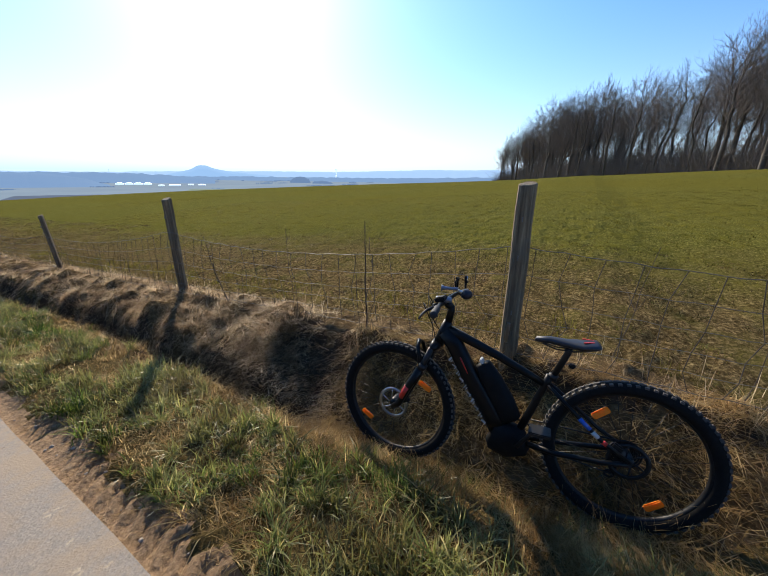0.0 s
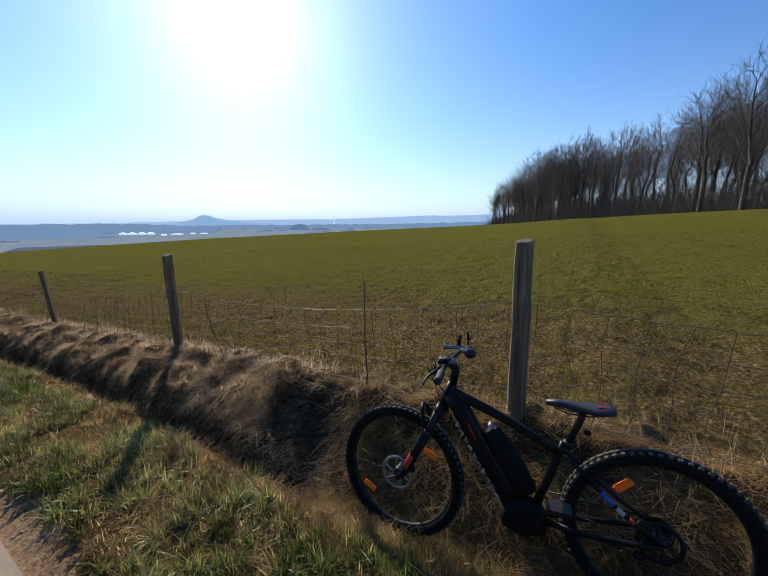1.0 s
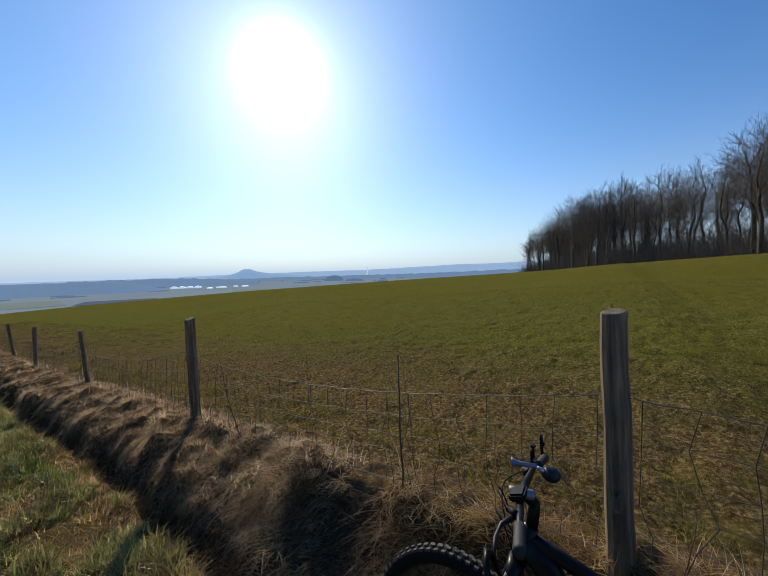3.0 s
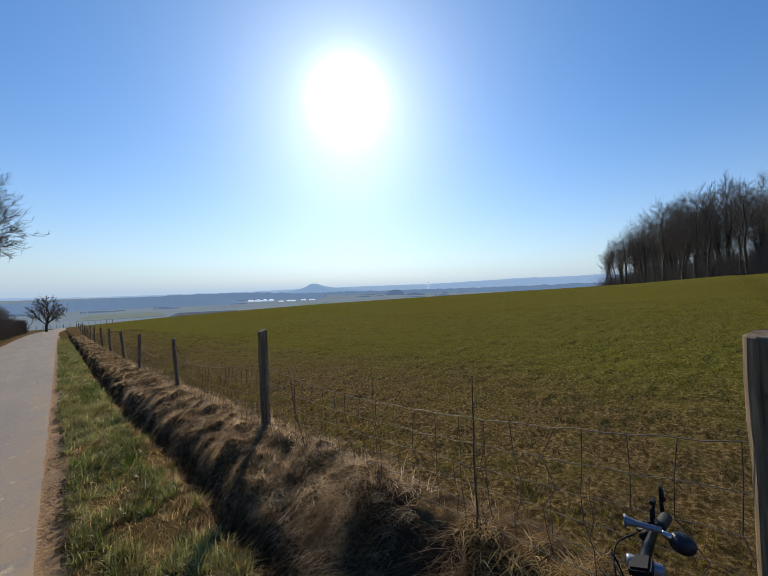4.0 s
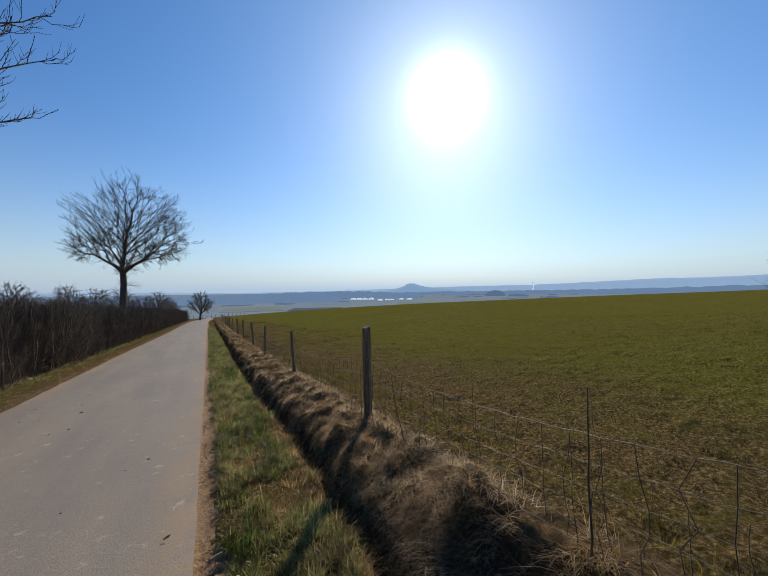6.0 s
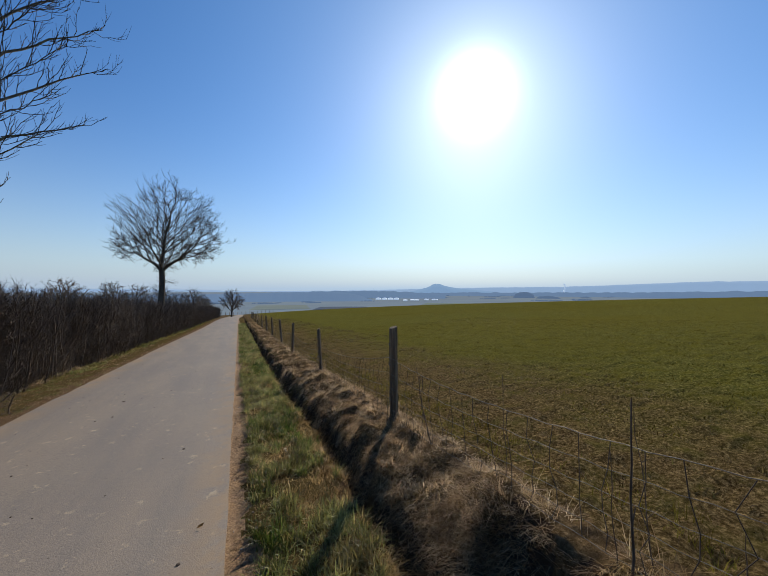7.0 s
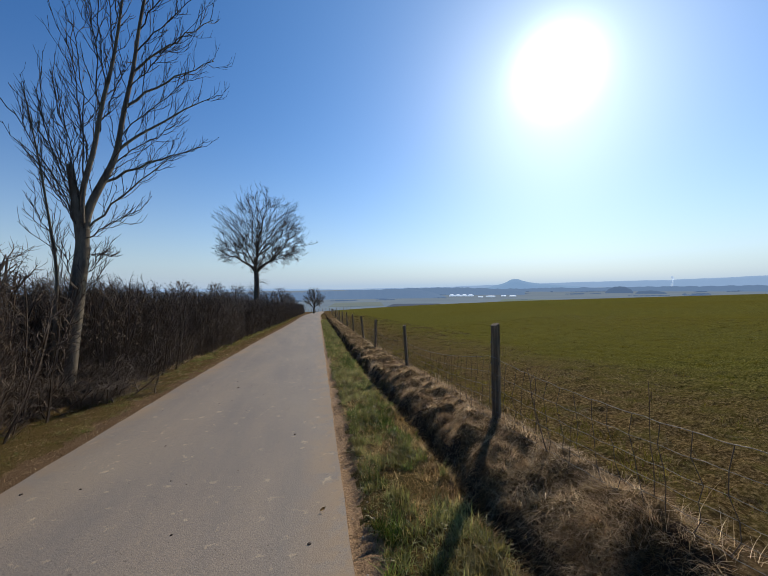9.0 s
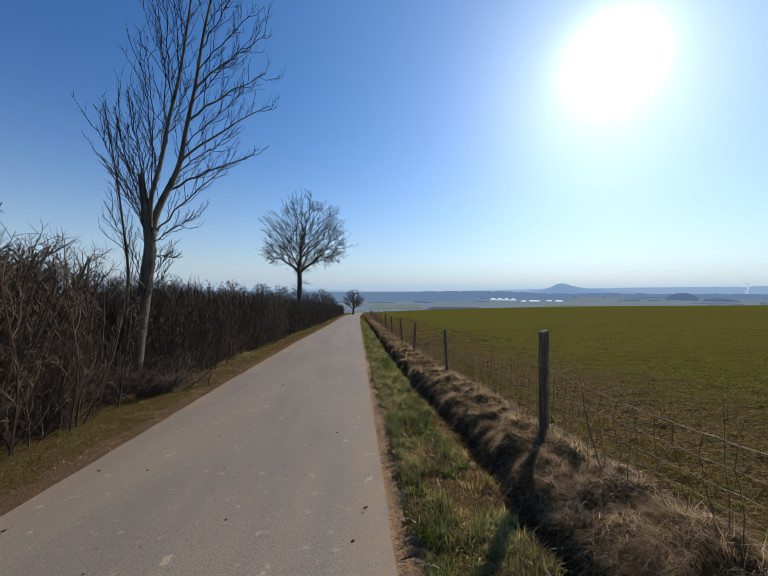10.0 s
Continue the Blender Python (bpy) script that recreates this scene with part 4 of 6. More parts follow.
for z0, u1, z1, r in ((4.4, 0.12, 7.67, 0.016), (4.8, 0.0, 6.9, 0.015), (5.6, 0.30, 8.3, 0.015), (6.2, 0.34, 8.6, 0.014), (6.9, 0.5, 9.4, 0.012), (7.6, 0.6, 10.2, 0.012), (5.2, 0.95, 7.3, 0.012)):
    arm(stem_b, z0, u1, z1, r, 14, rng.normal(0, 0.4))
for z0, u1, z1, r in ((3.3, -0.68, 5.45, 0.017), (3.0, -0.42, 6.0, 0.015), (3.5, -0.20, 6.36, 0.016), (3.4, -0.36, 5.6, 0.013), (3.2, -0.50, 4.9, 0.013), (3.45, -0.05, 5.6, 0.012), (2.2, -0.5, 3.9, 0.011), (1.9, 0.5, 2.7, 0.01), (2.4, 0.6, 3.1, 0.011)):
    arm(trunk_line, z0, u1, z1, r, 14, rng.normal(0, 0.15))
spray(side_line, 26, 0.5, 0.008, 1, 0.35, 0.35, 0.8)
spray(stem_a, 20, 0.7, 0.009, 1, 0.2)
spray(stem_b, 20, 0.7, 0.009, 1, 0.2)
spray(trunk_line, 22, 0.5, 0.008, 1, 0.35)
hedge_tree = tagged(new("tree"), "leaning leafless tree with sawn stub and upright shoots in the hedge", "tree")
part("trunk", tubes("trunk", thick, 9), ash_mat, hedge_tree, "pale bark on the lower trunk")
part("crown", tubes("crown", twigs, 4, False), ash_twig, hedge_tree)
hedge_tree.matrix_world = pose(TX, TY, float(ground_z(TX, TY)) - 0.05, 0, 0, 0)

# ---- the wood across the pasture ----
kinds = [bare_tree("tree", fan_tree(100 + i, h, 4.4 + 0.5 * i, 4.7 + 0.25 * i, 360, 0.26, 0.0088, (0, 0), 0.52, 3, 0.9, 3.6 + 0.5 * i, (0.2 * i - 0.3, 0.1), 40), wood_mat, twig_mat, "tall leafless oak at the edge of the wood")
         for i, h in enumerate((17.0, 16.2, 17.6, 15.6))]
kinds += [bare_tree("tree", fan_tree(120 + i, h, 4.5, 2.2, 190, 0.16, 0.0088, (0, 0), 0.58, 3, 0.8, 4.6, (0.3 * i, -0.2), 40), wood_mat, twig_mat, "slender leafless tree in the wood") for i, h in enumerate((15.5, 17.0, 14.0))]
kinds += [bare_tree("tree", fan_tree(140 + i, h, 1.4, 1.7, 110, 0.08, 0.009, (0, 0), 0.45, 3, 0.6, 1.6, (0.1, 0.0), 10), wood_mat, twig_mat, "young leafless tree in the underwood") for i, h in enumerate((8.0, 6.0))]
edge = [(158, 37), (142, 25), (118, 14.5), (93, 4.5), (80, -6), (66, -13), (51, -18), (38, -25), (24, -33)]
rng = np.random.default_rng(9)
used = set()


def along(s):
    seg = [math.dist(a, b) for a, b in zip(edge, edge[1:])]
    for (a, b), ln in zip(zip(edge, edge[1:]), seg):
        if s <= ln:
            return a[0] + (b[0] - a[0]) * s / ln, a[1] + (b[1] - a[1]) * s / ln, ((b[1] - a[1]) / ln, -(b[0] - a[0]) / ln)
        s -= ln
    return None


s, n_tree = 1.0, 0
while True:
    hit_ = along(s)
    if hit_ is None:
        break
    px_, py_, (nx_, ny_) = hit_
    if ny_ > 0:
        nx_, ny_ = -nx_, -ny_
    side = (-nx_, -ny_) if nx_ * 1 + ny_ * -1 < 0 else (nx_, ny_)
    for row in range(5):
        back = row * 4.5 + rng.uniform(0, 3.5)
        x, y = px_ + side[0] * back + rng.normal(0, 0.8), py_ + side[1] * back + rng.normal(0, 0.8)
        k = int(rng.integers(0, 4)) if row == 0 and rng.random() < 0.5 or rng.random() < 0.18 else int(rng.integers(4, 7)) if rng.random() < 0.5 else int(rng.integers(7, 9))
        size = float(np.interp(s + row * 2, [0, 20, 46, 73, 90, 105, 121, 152], [0.90, 1.08, 1.20, 1.20, 1.12, 1.08, 0.98, 0.93])) * rng.uniform(0.90, 1.05)
        m = pose(x, y, float(ground_z(x, y)) - 0.2, rng.normal(0, 0.7), rng.normal(0, 0.7), rng.uniform(0, 360)) @ Matrix.Diagonal((size * 0.95, size * 0.95, size * rng.uniform(0.92, 1.08), 1))
        if k in used:
            t = copy_thing(kinds[k], m)
        else:
            t = kinds[k]
            t.matrix_world = m
            used.add(k)
        t["group"] = "trees of the wood"
        n_tree += 1
    s += rng.uniform(1.9, 3.2)

# brushwood along the wood's edge
lines = []
for i in range(3600):
    h = along(rng.uniform(0, 176))
    if h is None:
        continue
    px_, py_, (nx_, ny_) = h
    if ny_ > 0:
        nx_, ny_ = -nx_, -ny_
    side = (-nx_, -ny_) if nx_ - ny_ < 0 else (nx_, ny_)
    b = abs(rng.normal(0, 9))
    x, y = px_ + side[0] * b, py_ + side[1] * b
    p0 = np.array([x, y, float(ground_z(x, y)) - 0.1])
    for j in range(6):
        d = np.array([rng.normal(0, 0.45), rng.normal(0, 0.45), 1.0]) * rng.uniform(0.8, 4.0) * rng.uniform(0.5, 1.6)
        mid = p0 + d * 0.5 + rng.normal(0, 0.12, 3)
        lines.append((np.array([p0, mid, p0 + d + rng.normal(0, 0.2, 3)]), np.array([0.026, 0.020, 0.009])))
brush = part("brushwood", tubes("brushwood", lines, 3, False), twig_mat)
tagged(brush, "tangled brown brushwood at the foot of the wood", "brushwood", "", "stuff")


# ---- hedge beside the lane ----
def hedge_x(y):
    return float(np.interp(y, [-12, 4, 8, 13, 23, 42, 61, 84], [-4.8, -4.85, -5.0, -5.2, -5.25, -5.0, -4.7, -4.2]))


SHRUB = dict(count=[1, 16, 6], knots=[7, 5, 3], wobble=[0.07, 0.20, 0.3], rise=[0.02, 0.07, 0.08], tip=[0.45, 0.45, 0.5], radius=[0.016, 0.0068, 0.0045],
             ratio=[1, 0.27, 0.5], angle=[0, 40, 48], short=[0, 0.4, 0.3], bias=np.zeros(3))
SHRUB["from"] = [0.04, 0.15, 0]


def shrub(seed, stems, height):
    rng = np.random.default_rng(seed)
    out = []
    for i in range(stems):
        at = (rng.normal(0, 0.26), rng.normal(0, 0.32), -0.1)
        grow(rng, at, (rng.normal(0, 0.10) + at[0] * 0.25, rng.normal(0, 0.10) + at[1] * 0.15, 1), height * rng.uniform(0.70, 0.99), rng.uniform(0.010, 0.026), 0, SHRUB, out)
    root = tagged(new("hedge_shrub"), "leafless brown hedge shrub of dense twiggy stems", "hedge", "hedge shrubs along the lane")
    part("stem", tubes("stem", [(p, r) for lv, p, r in out if lv == 0], 4, False), hedge_mat, root)
    part("branchwork", tubes("branchwork", [(p, r) for lv, p, r in out if lv > 0], 3, False), hedge_mat, root)
    return root


kinds = [shrub(300 + i, 40, 2.35) for i in range(5)]
rng = np.random.default_rng(31)
y, i = -6.0, 0
while y < 84:
    for row in range(3 if y < 30 else 2 if y < 45 else 1):
        x = hedge_x(y) - (0, 0.55, -0.24)[row] + rng.normal(0, 0.08)
        if row != 1 and 6.9 < y < 8.5:  # the tree's trunk stands free in front of the hedge
            continue
        grow_up = float(np.interp(y, [-6, 3, 6, 12, 40, 84], [1.19, 1.18, 1.08, 0.99, 1.0, 0.9])) * rng.uniform(0.95, 1.04) * (0.36 + 0.25 * rng.random() if row == 2 else 1)
        m = pose(x, y + rng.normal(0, 0.1), float(ground_z(x, y)) - 0.04, 0, 0, rng.uniform(0, 360)) @ Matrix.Diagonal((*((0.75, 0.75) if row == 2 else (1.1, 1.1)), grow_up, 1))
        if i < len(kinds):
            kinds[i].matrix_world = m
        else:
            copy_thing(kinds[int(rng.integers(0, len(kinds)))], m)
        i += 1
    y += 0.62 if y < 20 else 0.85 if y < 45 else 1.1

for x, y, size in ((-4.30, 7.75, 0.20), (-4.42, 8.45, 0.34), (-4.80, 7.5, 0.3), (-4.05, 8.2, 0.2)):
    copy_thing(kinds[int(rng.integers(0, len(kinds)))], pose(x, y, float(ground_z(x, y)) - 0.04, 0, 0, rng.uniform(0, 360)) @ Matrix.Diagonal((0.8, 0.8, size, 1)))

# ---- fence ----
POSTS = [(0.283, 1.594), (4.097, 1.325), (8.576, 0.812), (13.235, 0.51), (17.888, 0.247)]
POSTS += [(y, float(road_z(y)) + 1.25) for y in (22.8, 28.2, 33.6, 38.6, 43.4, 48.2, 53.0, 57.8, 62.6)] + [(-4.1, 1.85)]


def fence_x(y):
    return np.interp(y, [-4, 0.28, 4.1, 8.6, 13.2, 17.9, 23, 35, 66], [2.22, 2.204, 2.161, 2.23, 2.304, 2.324, 2.36, 2.44, 2.5])


rng = np.random.default_rng(4)
fence = tagged(new("fence"), "woven wire stock fence on weathered wooden posts", "fence")


def post_mesh(seed, height):
    """A split wooden post: uneven round section, chamfered sawn top, a long drying crack."""
    r = np.random.default_rng(seed)
    rings, sides = 12, 14
    ang = np.arange(sides) * 2 * np.pi / sides
    prof = 0.047 + 0.005 * np.cos(2 * ang + r.uniform(0, 6)) + 0.003 * r.normal(0, 1, sides)
    prof[3] *= 0.86
    v = []
    for i, s in enumerate(np.linspace(-0.45, height, rings)):
        g = 1.06 - 0.08 * i / rings + r.normal(0, 0.008)
        off = r.normal(0, 0.0018, 2)
        v.append(np.stack([np.cos(ang) * prof * g + off[0], np.sin(ang) * prof * g + off[1], np.full(sides, s) + (0.012 * np.cos(ang) if i == rings - 1 else 0)], -1))
    v.append(v[-1] * [0.86, 0.86, 1] + [0, 0, 0.006])
    v = np.concatenate(v)
    n = rings + 1
    idx = np.arange(n * sides).reshape(n, sides)
    q = np.stack([idx[:-1], np.roll(idx, -1, 1)[:-1], np.roll(idx, -1, 1)[1:], idx[1:]], -1).reshape(-1, 4)
    return mesh_np("post", v, [q, idx[-1][None]])


tips = {}
for i, (y, ztop) in enumerate(POSTS):
    base = float(ground_z(fence_x(y), y))
    lean_x, lean_y = (2.8, 2.0) if i == 0 else (-2.5, -3.5) if i == 1 else (rng.normal(-2, 2), rng.normal(1.0, 2))
    h = ztop - base
    p = part("post", post_mesh(60 + i, h), post_mat, fence)
    m = pose(0, 0, 0, -lean_y, lean_x, 0)
    tip = m @ Vector((0, 0, h))
    p.matrix_local = pose(float(fence_x(y)) - tip.x, y - tip.y, base + (h - tip.z)) @ m
    tips[i] = (y, base, ztop)
    for hh in (0.35, 0.7, 0.98):
        part("staple", box((0.018, 0.006, 0.03), 0.002, (-0.05, 0, min(hh, h - 0.2))), wire_mat, p, "rusty wire staple")

# woven wire: strands that sag between the posts, and upright wires knotted to them
order = sorted(tips.values())
HEIGHTS = (0.0, 0.13, 0.27, 0.42, 0.60, 0.80)


def wire_z(y, level):
    ys = np.array([o[0] for o in order])
    lo = np.interp(y, ys, [o[1] + 0.06 for o in order])
    hi = np.interp(y, ys, [o[2] - 0.36 for o in order])
    i = np.clip(np.searchsorted(ys, y) - 1, 0, len(ys) - 2)
    f = (y - ys[i]) / (ys[i + 1] - ys[i])
    sag = 4 * f * (1 - f)
    z = lo + (hi - lo) * level / 0.80 - sag * 0.17 * level
    return z


def wire_x(y, level):
    return fence_x(y) + 0.03 * np.sin(np.asarray(y) * 0.9 + level * 3) - 0.045


for lv in HEIGHTS:
    ys = axis((-3.9, 14, 170, 0), (14, 66, 150, 0))
    wob = 0.004 * np.sin(ys * 37 + lv * 40)
    pts = np.stack([wire_x(ys, lv) + wob, ys, wire_z(ys, lv) + wob], -1)
    part("strand", tubes("strand", [(pts, np.full(len(ys), 0.0023 if lv in (0.0, 0.8) else 0.0018))], 4), wire_mat, fence, "galvanised wire strand")
ys = np.concatenate([np.arange(-3.8, 14, 0.165), np.arange(14, 50, 0.33)])
for y in ys:
    jit = rng.normal(0, 0.02, len(HEIGHTS))
    p = np.array([(float(wire_x(y, lv)), y + jit[k] + (lv - 0.4) * 0.05 * math.sin(y * 3), float(wire_z(np.array([y]), lv)[0])) for k, lv in enumerate(HEIGHTS)])
    part("upright_wire", tubes("upright_wire", [(p, np.full(len(p), 0.0026))], 3), rust_wire, fence)

# a low post-and-rail fence where the lane ends
far_fence = tagged(new("fence"), "low far fence of thin posts across the end of the lane", "fence")
for i in range(15):
    x = -6 + i * 1.25
    z = float(ground_z(x, 122))
    bm = bmesh.new()
    bmesh.ops.create_cone(bm, cap_ends=True, segments=6, radius1=0.07, radius2=0.06, depth=1.2)
    c = part("post", bm, post_mat, far_fence)
    c.location = (x, 122 + 0.2 * math.sin(i), z + 0.5)


# ---- the bicycle ----
black_paint = simple("black_satin_paint", (0.007, 0.007, 0.007), 0.38, 0.0, 0.3, 20, spec=0.22)
black_plastic = simple("black_plastic", (0.009, 0.009, 0.009), 0.6, 0.0, 0.3, 40, spec=0.15)
rubber = simple("tyre_rubber", (0.014, 0.013, 0.012), 0.85, 0.0, 0.35, 60, 0.3, spec=0.12)
knob_rubber = simple("dusty_tread", (0.085, 0.075, 0.064), 0.9, 0.0, 0.4, 40)
steel = simple("bright_steel", (0.55, 0.55, 0.56), 0.28, 1.0, 0.15, 50)
dark_steel = simple("dark_steel", (0.028, 0.028, 0.029), 0.5, 0.6, 0.3, 50)
alloy = simple("grey_alloy", (0.20, 0.22, 0.27), 0.45, 0.5, 0.12, 40)
grip_mat = simple("grey_grip_rubber", (0.018, 0.018, 0.020), 0.7, 0.0, 0.3, 70, 0.3)
orange_mat = simple("orange_reflector", (0.95, 0.24, 0.015), 0.25, 0.0, 0.1, 90)
orange_mat.node_tree.nodes["Principled BSDF"].inputs["Subsurface Weight"].default_value = 0.25
red_mat = simple("red_accent", (0.55, 0.03, 0.02), 0.35, 0.0, 0.15, 30)
blue_mat = simple("blue_accent", (0.03, 0.12, 0.5), 0.3, 0.1, 0.15, 30)
white_mat = simple("white_decal", (0.5, 0.5, 0.49), 0.4, 0.0, 0.08, 30)
saddle_mat = simple("saddle_cover", (0.022, 0.024, 0.030), 0.45, 0.0, 0.3, 50)
bell_mat = simple("black_bell", (0.012, 0.013, 0.02), 0.45, 0.1, 0.2, 30)


bicycle = tagged(new("bicycle"), "black electric mountain bike with orange reflectors parked in the ditch", "bicycle")
bx, by, bz = Vector((-0.0903, 0.9939, -0.0631)), Vector((-0.9844, -0.0794, 0.1570)), Vector((0.1511, 0.0763, 0.9856))
bicycle.matrix_world = Matrix(((bx.x, by.x, bz.x, 1.666), (bx.y, by.y, bz.y, -0.398), (bx.z, by.z, bz.z, 0.398), (0, 0, 0, 1)))


def wheel(at, front, turn):
    w = part("wheel", ring(0.308, 0.011, 8, 64, 0.014), dark_steel, bicycle, "black alloy rim with spokes")
    w.matrix_local = pose(*at, 0, 0, turn)
    part("tyre", ring(0.334, 0.030, 12, 72, 0.030), rubber, w, "wide black knobbly tyre")
    kv = bmesh.new()
    for i in range(68):
        for lat, rad in ((-0.019, 0.357), (0.0, 0.364), (0.019, 0.357)):
            a = 2 * math.pi * (i + (0.5 if lat == 0 else 0)) / 68
            c = bmesh.ops.create_cube(kv, size=1, matrix=pose(0, 0, 0, 0, -math.degrees(a), 0) @ pose(rad, lat, 0) @ Matrix.Diagonal((0.009, 0.014, 0.016, 1)))
    part("tread", kv, knob_rubber, w, "dusty tread knobs")
    part("hub", rod([(0, -0.05, 0), (0, -0.03, 0), (0, 0.03, 0), (0, 0.05, 0)], [0.018, 0.026, 0.026, 0.018], 14), dark_steel, w)
    for i in range(28):
        a = 2 * math.pi * i / 28
        b = a + (0.42 if i % 2 else -0.42)
        s = 0.026 if i % 4 < 2 else -0.026
        part("spoke", rod([(0.024 * math.cos(b), s, 0.024 * math.sin(b)), (0.300 * math.cos(a), 0.002, 0.300 * math.sin(a))], 0.0011, 4), dark_steel, w)
    disc_r = 0.096 if front else 0.088
    d = part("brake_disc", ring(disc_r - 0.011, 0.010, 4, 40, 0.0012), steel if front else dark_steel, w, "drilled steel brake disc")
    d.location = (0, 0.040, 0)
    for i in range(6):
        a = i * math.pi / 3
        part("disc_arm", rod([(0.02 * math.cos(a), 0.04, 0.02 * math.sin(a)), (0.055 * math.cos(a + 0.35), 0.04, 0.055 * math.sin(a + 0.35)), ((disc_r - 0.014) * math.cos(a + 0.45), 0.04, (disc_r - 0.014) * math.sin(a + 0.45))], 0.0032, 5), steel if front else dark_steel, w)
    base = math.atan2(0.14, -0.19) if front else math.atan2(0.19, 0.12)
    for k in range(2):
        a = base + math.pi * k
        rf = part("reflector", box((0.034, 0.014, 0.082), 0.005), orange_mat, w, "orange spoke reflector")
        rf.matrix_local = pose(0.232 * math.cos(a), 0.016, 0.232 * math.sin(a)) @ pose(0, 0, 0, 0, 62 if front else -48, 0)
    return w


wheel((0, 0, 0), False, 0)
wheel((1.17, 0, 0), True, -2.5)

# frame
frame_part = part("frame", beam([(0.895, 0, 0.475), (0.832, 0, 0.41), (0.735, 0, 0.24), (0.605, 0, 0.045), (0.565, 0, -0.02)], [(0.062, 0.085), (0.07, 0.095), (0.074, 0.100), (0.078, 0.105), (0.08, 0.11)]), black_paint, bicycle, "glossy black frame")
part("top_tube", beam([(0.885, 0, 0.49), (0.78, 0, 0.455), (0.60, 0, 0.385), (0.47, 0, 0.325), (0.375, 0, 0.28)], [(0.045, 0.06), (0.042, 0.05), (0.038, 0.042), (0.036, 0.038), (0.034, 0.036)]), black_paint, frame_part)
part("head_tube", beam([(0.925, 0, 0.40), (0.905, 0, 0.46), (0.875, 0, 0.535)], [(0.056, 0.06), (0.05, 0.055), (0.048, 0.05)], 14, 2.0), black_paint, frame_part)
part("seat_tube", rod([(0.475, 0, -0.02), (0.43, 0, 0.10), (0.365, 0, 0.285), (0.35, 0, 0.33)], [0.020, 0.019, 0.018, 0.0185], 12), black_paint, frame_part)
for s in (-1, 1):
    part("seat_stay", rod([(0.355, s * 0.018, 0.285), (0.26, s * 0.045, 0.205), (0.12, s * 0.062, 0.085), (0.0, s * 0.066, 0.012)], [0.010, 0.010, 0.0095, 0.011], 8), black_paint, frame_part)
    part("chain_stay", rod([(0.42, s * 0.035, -0.045), (0.30, s * 0.055, -0.045), (0.10, s * 0.066, -0.02), (0.0, s * 0.066, 0.0)], [0.016, 0.013, 0.012, 0.012], 8), black_paint, frame_part)
part("stay_band", rod([(0.212, 0.0535, 0.163), (0.165, 0.0585, 0.123)], 0.0112, 8), blue_mat, frame_part, "blue band on the seat stay")
part("stay_band", rod([(0.155, 0.0590, 0.114), (0.130, 0.0615, 0.093)], 0.0112, 8), white_mat, frame_part, "white band on the seat stay")
part("stay_band", rod([(0.112, 0.0630, 0.079), (0.095, 0.0640, 0.069)], 0.0112, 8), red_mat, frame_part, "red band on the seat stay")
# lettering on the down tube: a row of plain outlined bars
for i in range(10):
    f = (i + 0.5) / 10
    x, z = 0.842 + (0.622 - 0.842) * f, 0.36 + (0.01 - 0.36) * f
    o = part("decal_bar", box((0.026, 0.0016, 0.0045 if i % 3 else 0.010), 0.0007), white_mat, frame_part)
    o.matrix_local = pose(x + 0.012, 0.0365, z - 0.008, 0, 58 + (90 if i % 2 else 0), 0)
    o = part("decal_bar", box((0.018, 0.0016, 0.0045), 0.0007), white_mat, frame_part)
    o.matrix_local = pose(x + 0.004, 0.0368, z - 0.018, 0, 58, 0)
part("tube_stripe", rod([(0.79, 0.0372, 0.352), (0.745, 0.0385, 0.27)], [0.004, 0.003], 6), red_mat, frame_part, "red stripe on the down tube")
battery = part("battery", beam([(0.690, 0, 0.325), (0.686, 0, 0.318), (0.635, 0, 0.235), (0.565, 0, 0.12), (0.53, 0, 0.05), (0.525, 0, 0.04)], [(0.05, 0.05), (0.068, 0.085), (0.08, 0.115), (0.084, 0.12), (0.084, 0.115), (0.07, 0.09)]), black_plastic, bicycle, "black battery pack on the down tube")
battery.location = (-0.012, 0, 0.008)
part("battery_label", box((0.014, 0.05, 0.030), 0.003, (0.692, 0, 0.335), (0, 30, 0)), white_mat, battery, "white and black battery cap")
motor = part("motor", beam([(0.61, 0, -0.05), (0.60, 0, -0.055), (0.52, 0, -0.065), (0.435, 0, -0.055), (0.42, 0, -0.05)], [(0.07, 0.09), (0.10, 0.17), (0.115, 0.20), (0.10, 0.14), (0.06, 0.07)]), black_plastic, bicycle, "black motor housing at the cranks")
part("chainring", ring(0.075, 0.005, 4, 40, 0.002), dark_steel, motor).location = (0.47, -0.062, -0.05)
for s in (1, -1):
    c = part("crank", rod([(0.47, s * 0.075, -0.05), (0.47 - s * 0.094, s * 0.088, -0.05 + s * 0.148)], [0.013, 0.010], 8), dark_steel, bicycle, "forged crank arm")
    pd = part("pedal", box((0.085, 0.09, 0.018), 0.004, (0.47 - s * 0.094, s * 0.145, -0.05 + s * 0.148)), dark_steel, bicycle, "flat alloy pedal")
    for k in (-1, 1):
        part("pedal_plate", box((0.012, 0.086, 0.020), 0.003, (0.47 - s * 0.094 + k * 0.042, s * 0.145, -0.05 + s * 0.148)), dark_steel, pd, "worn metal edge")
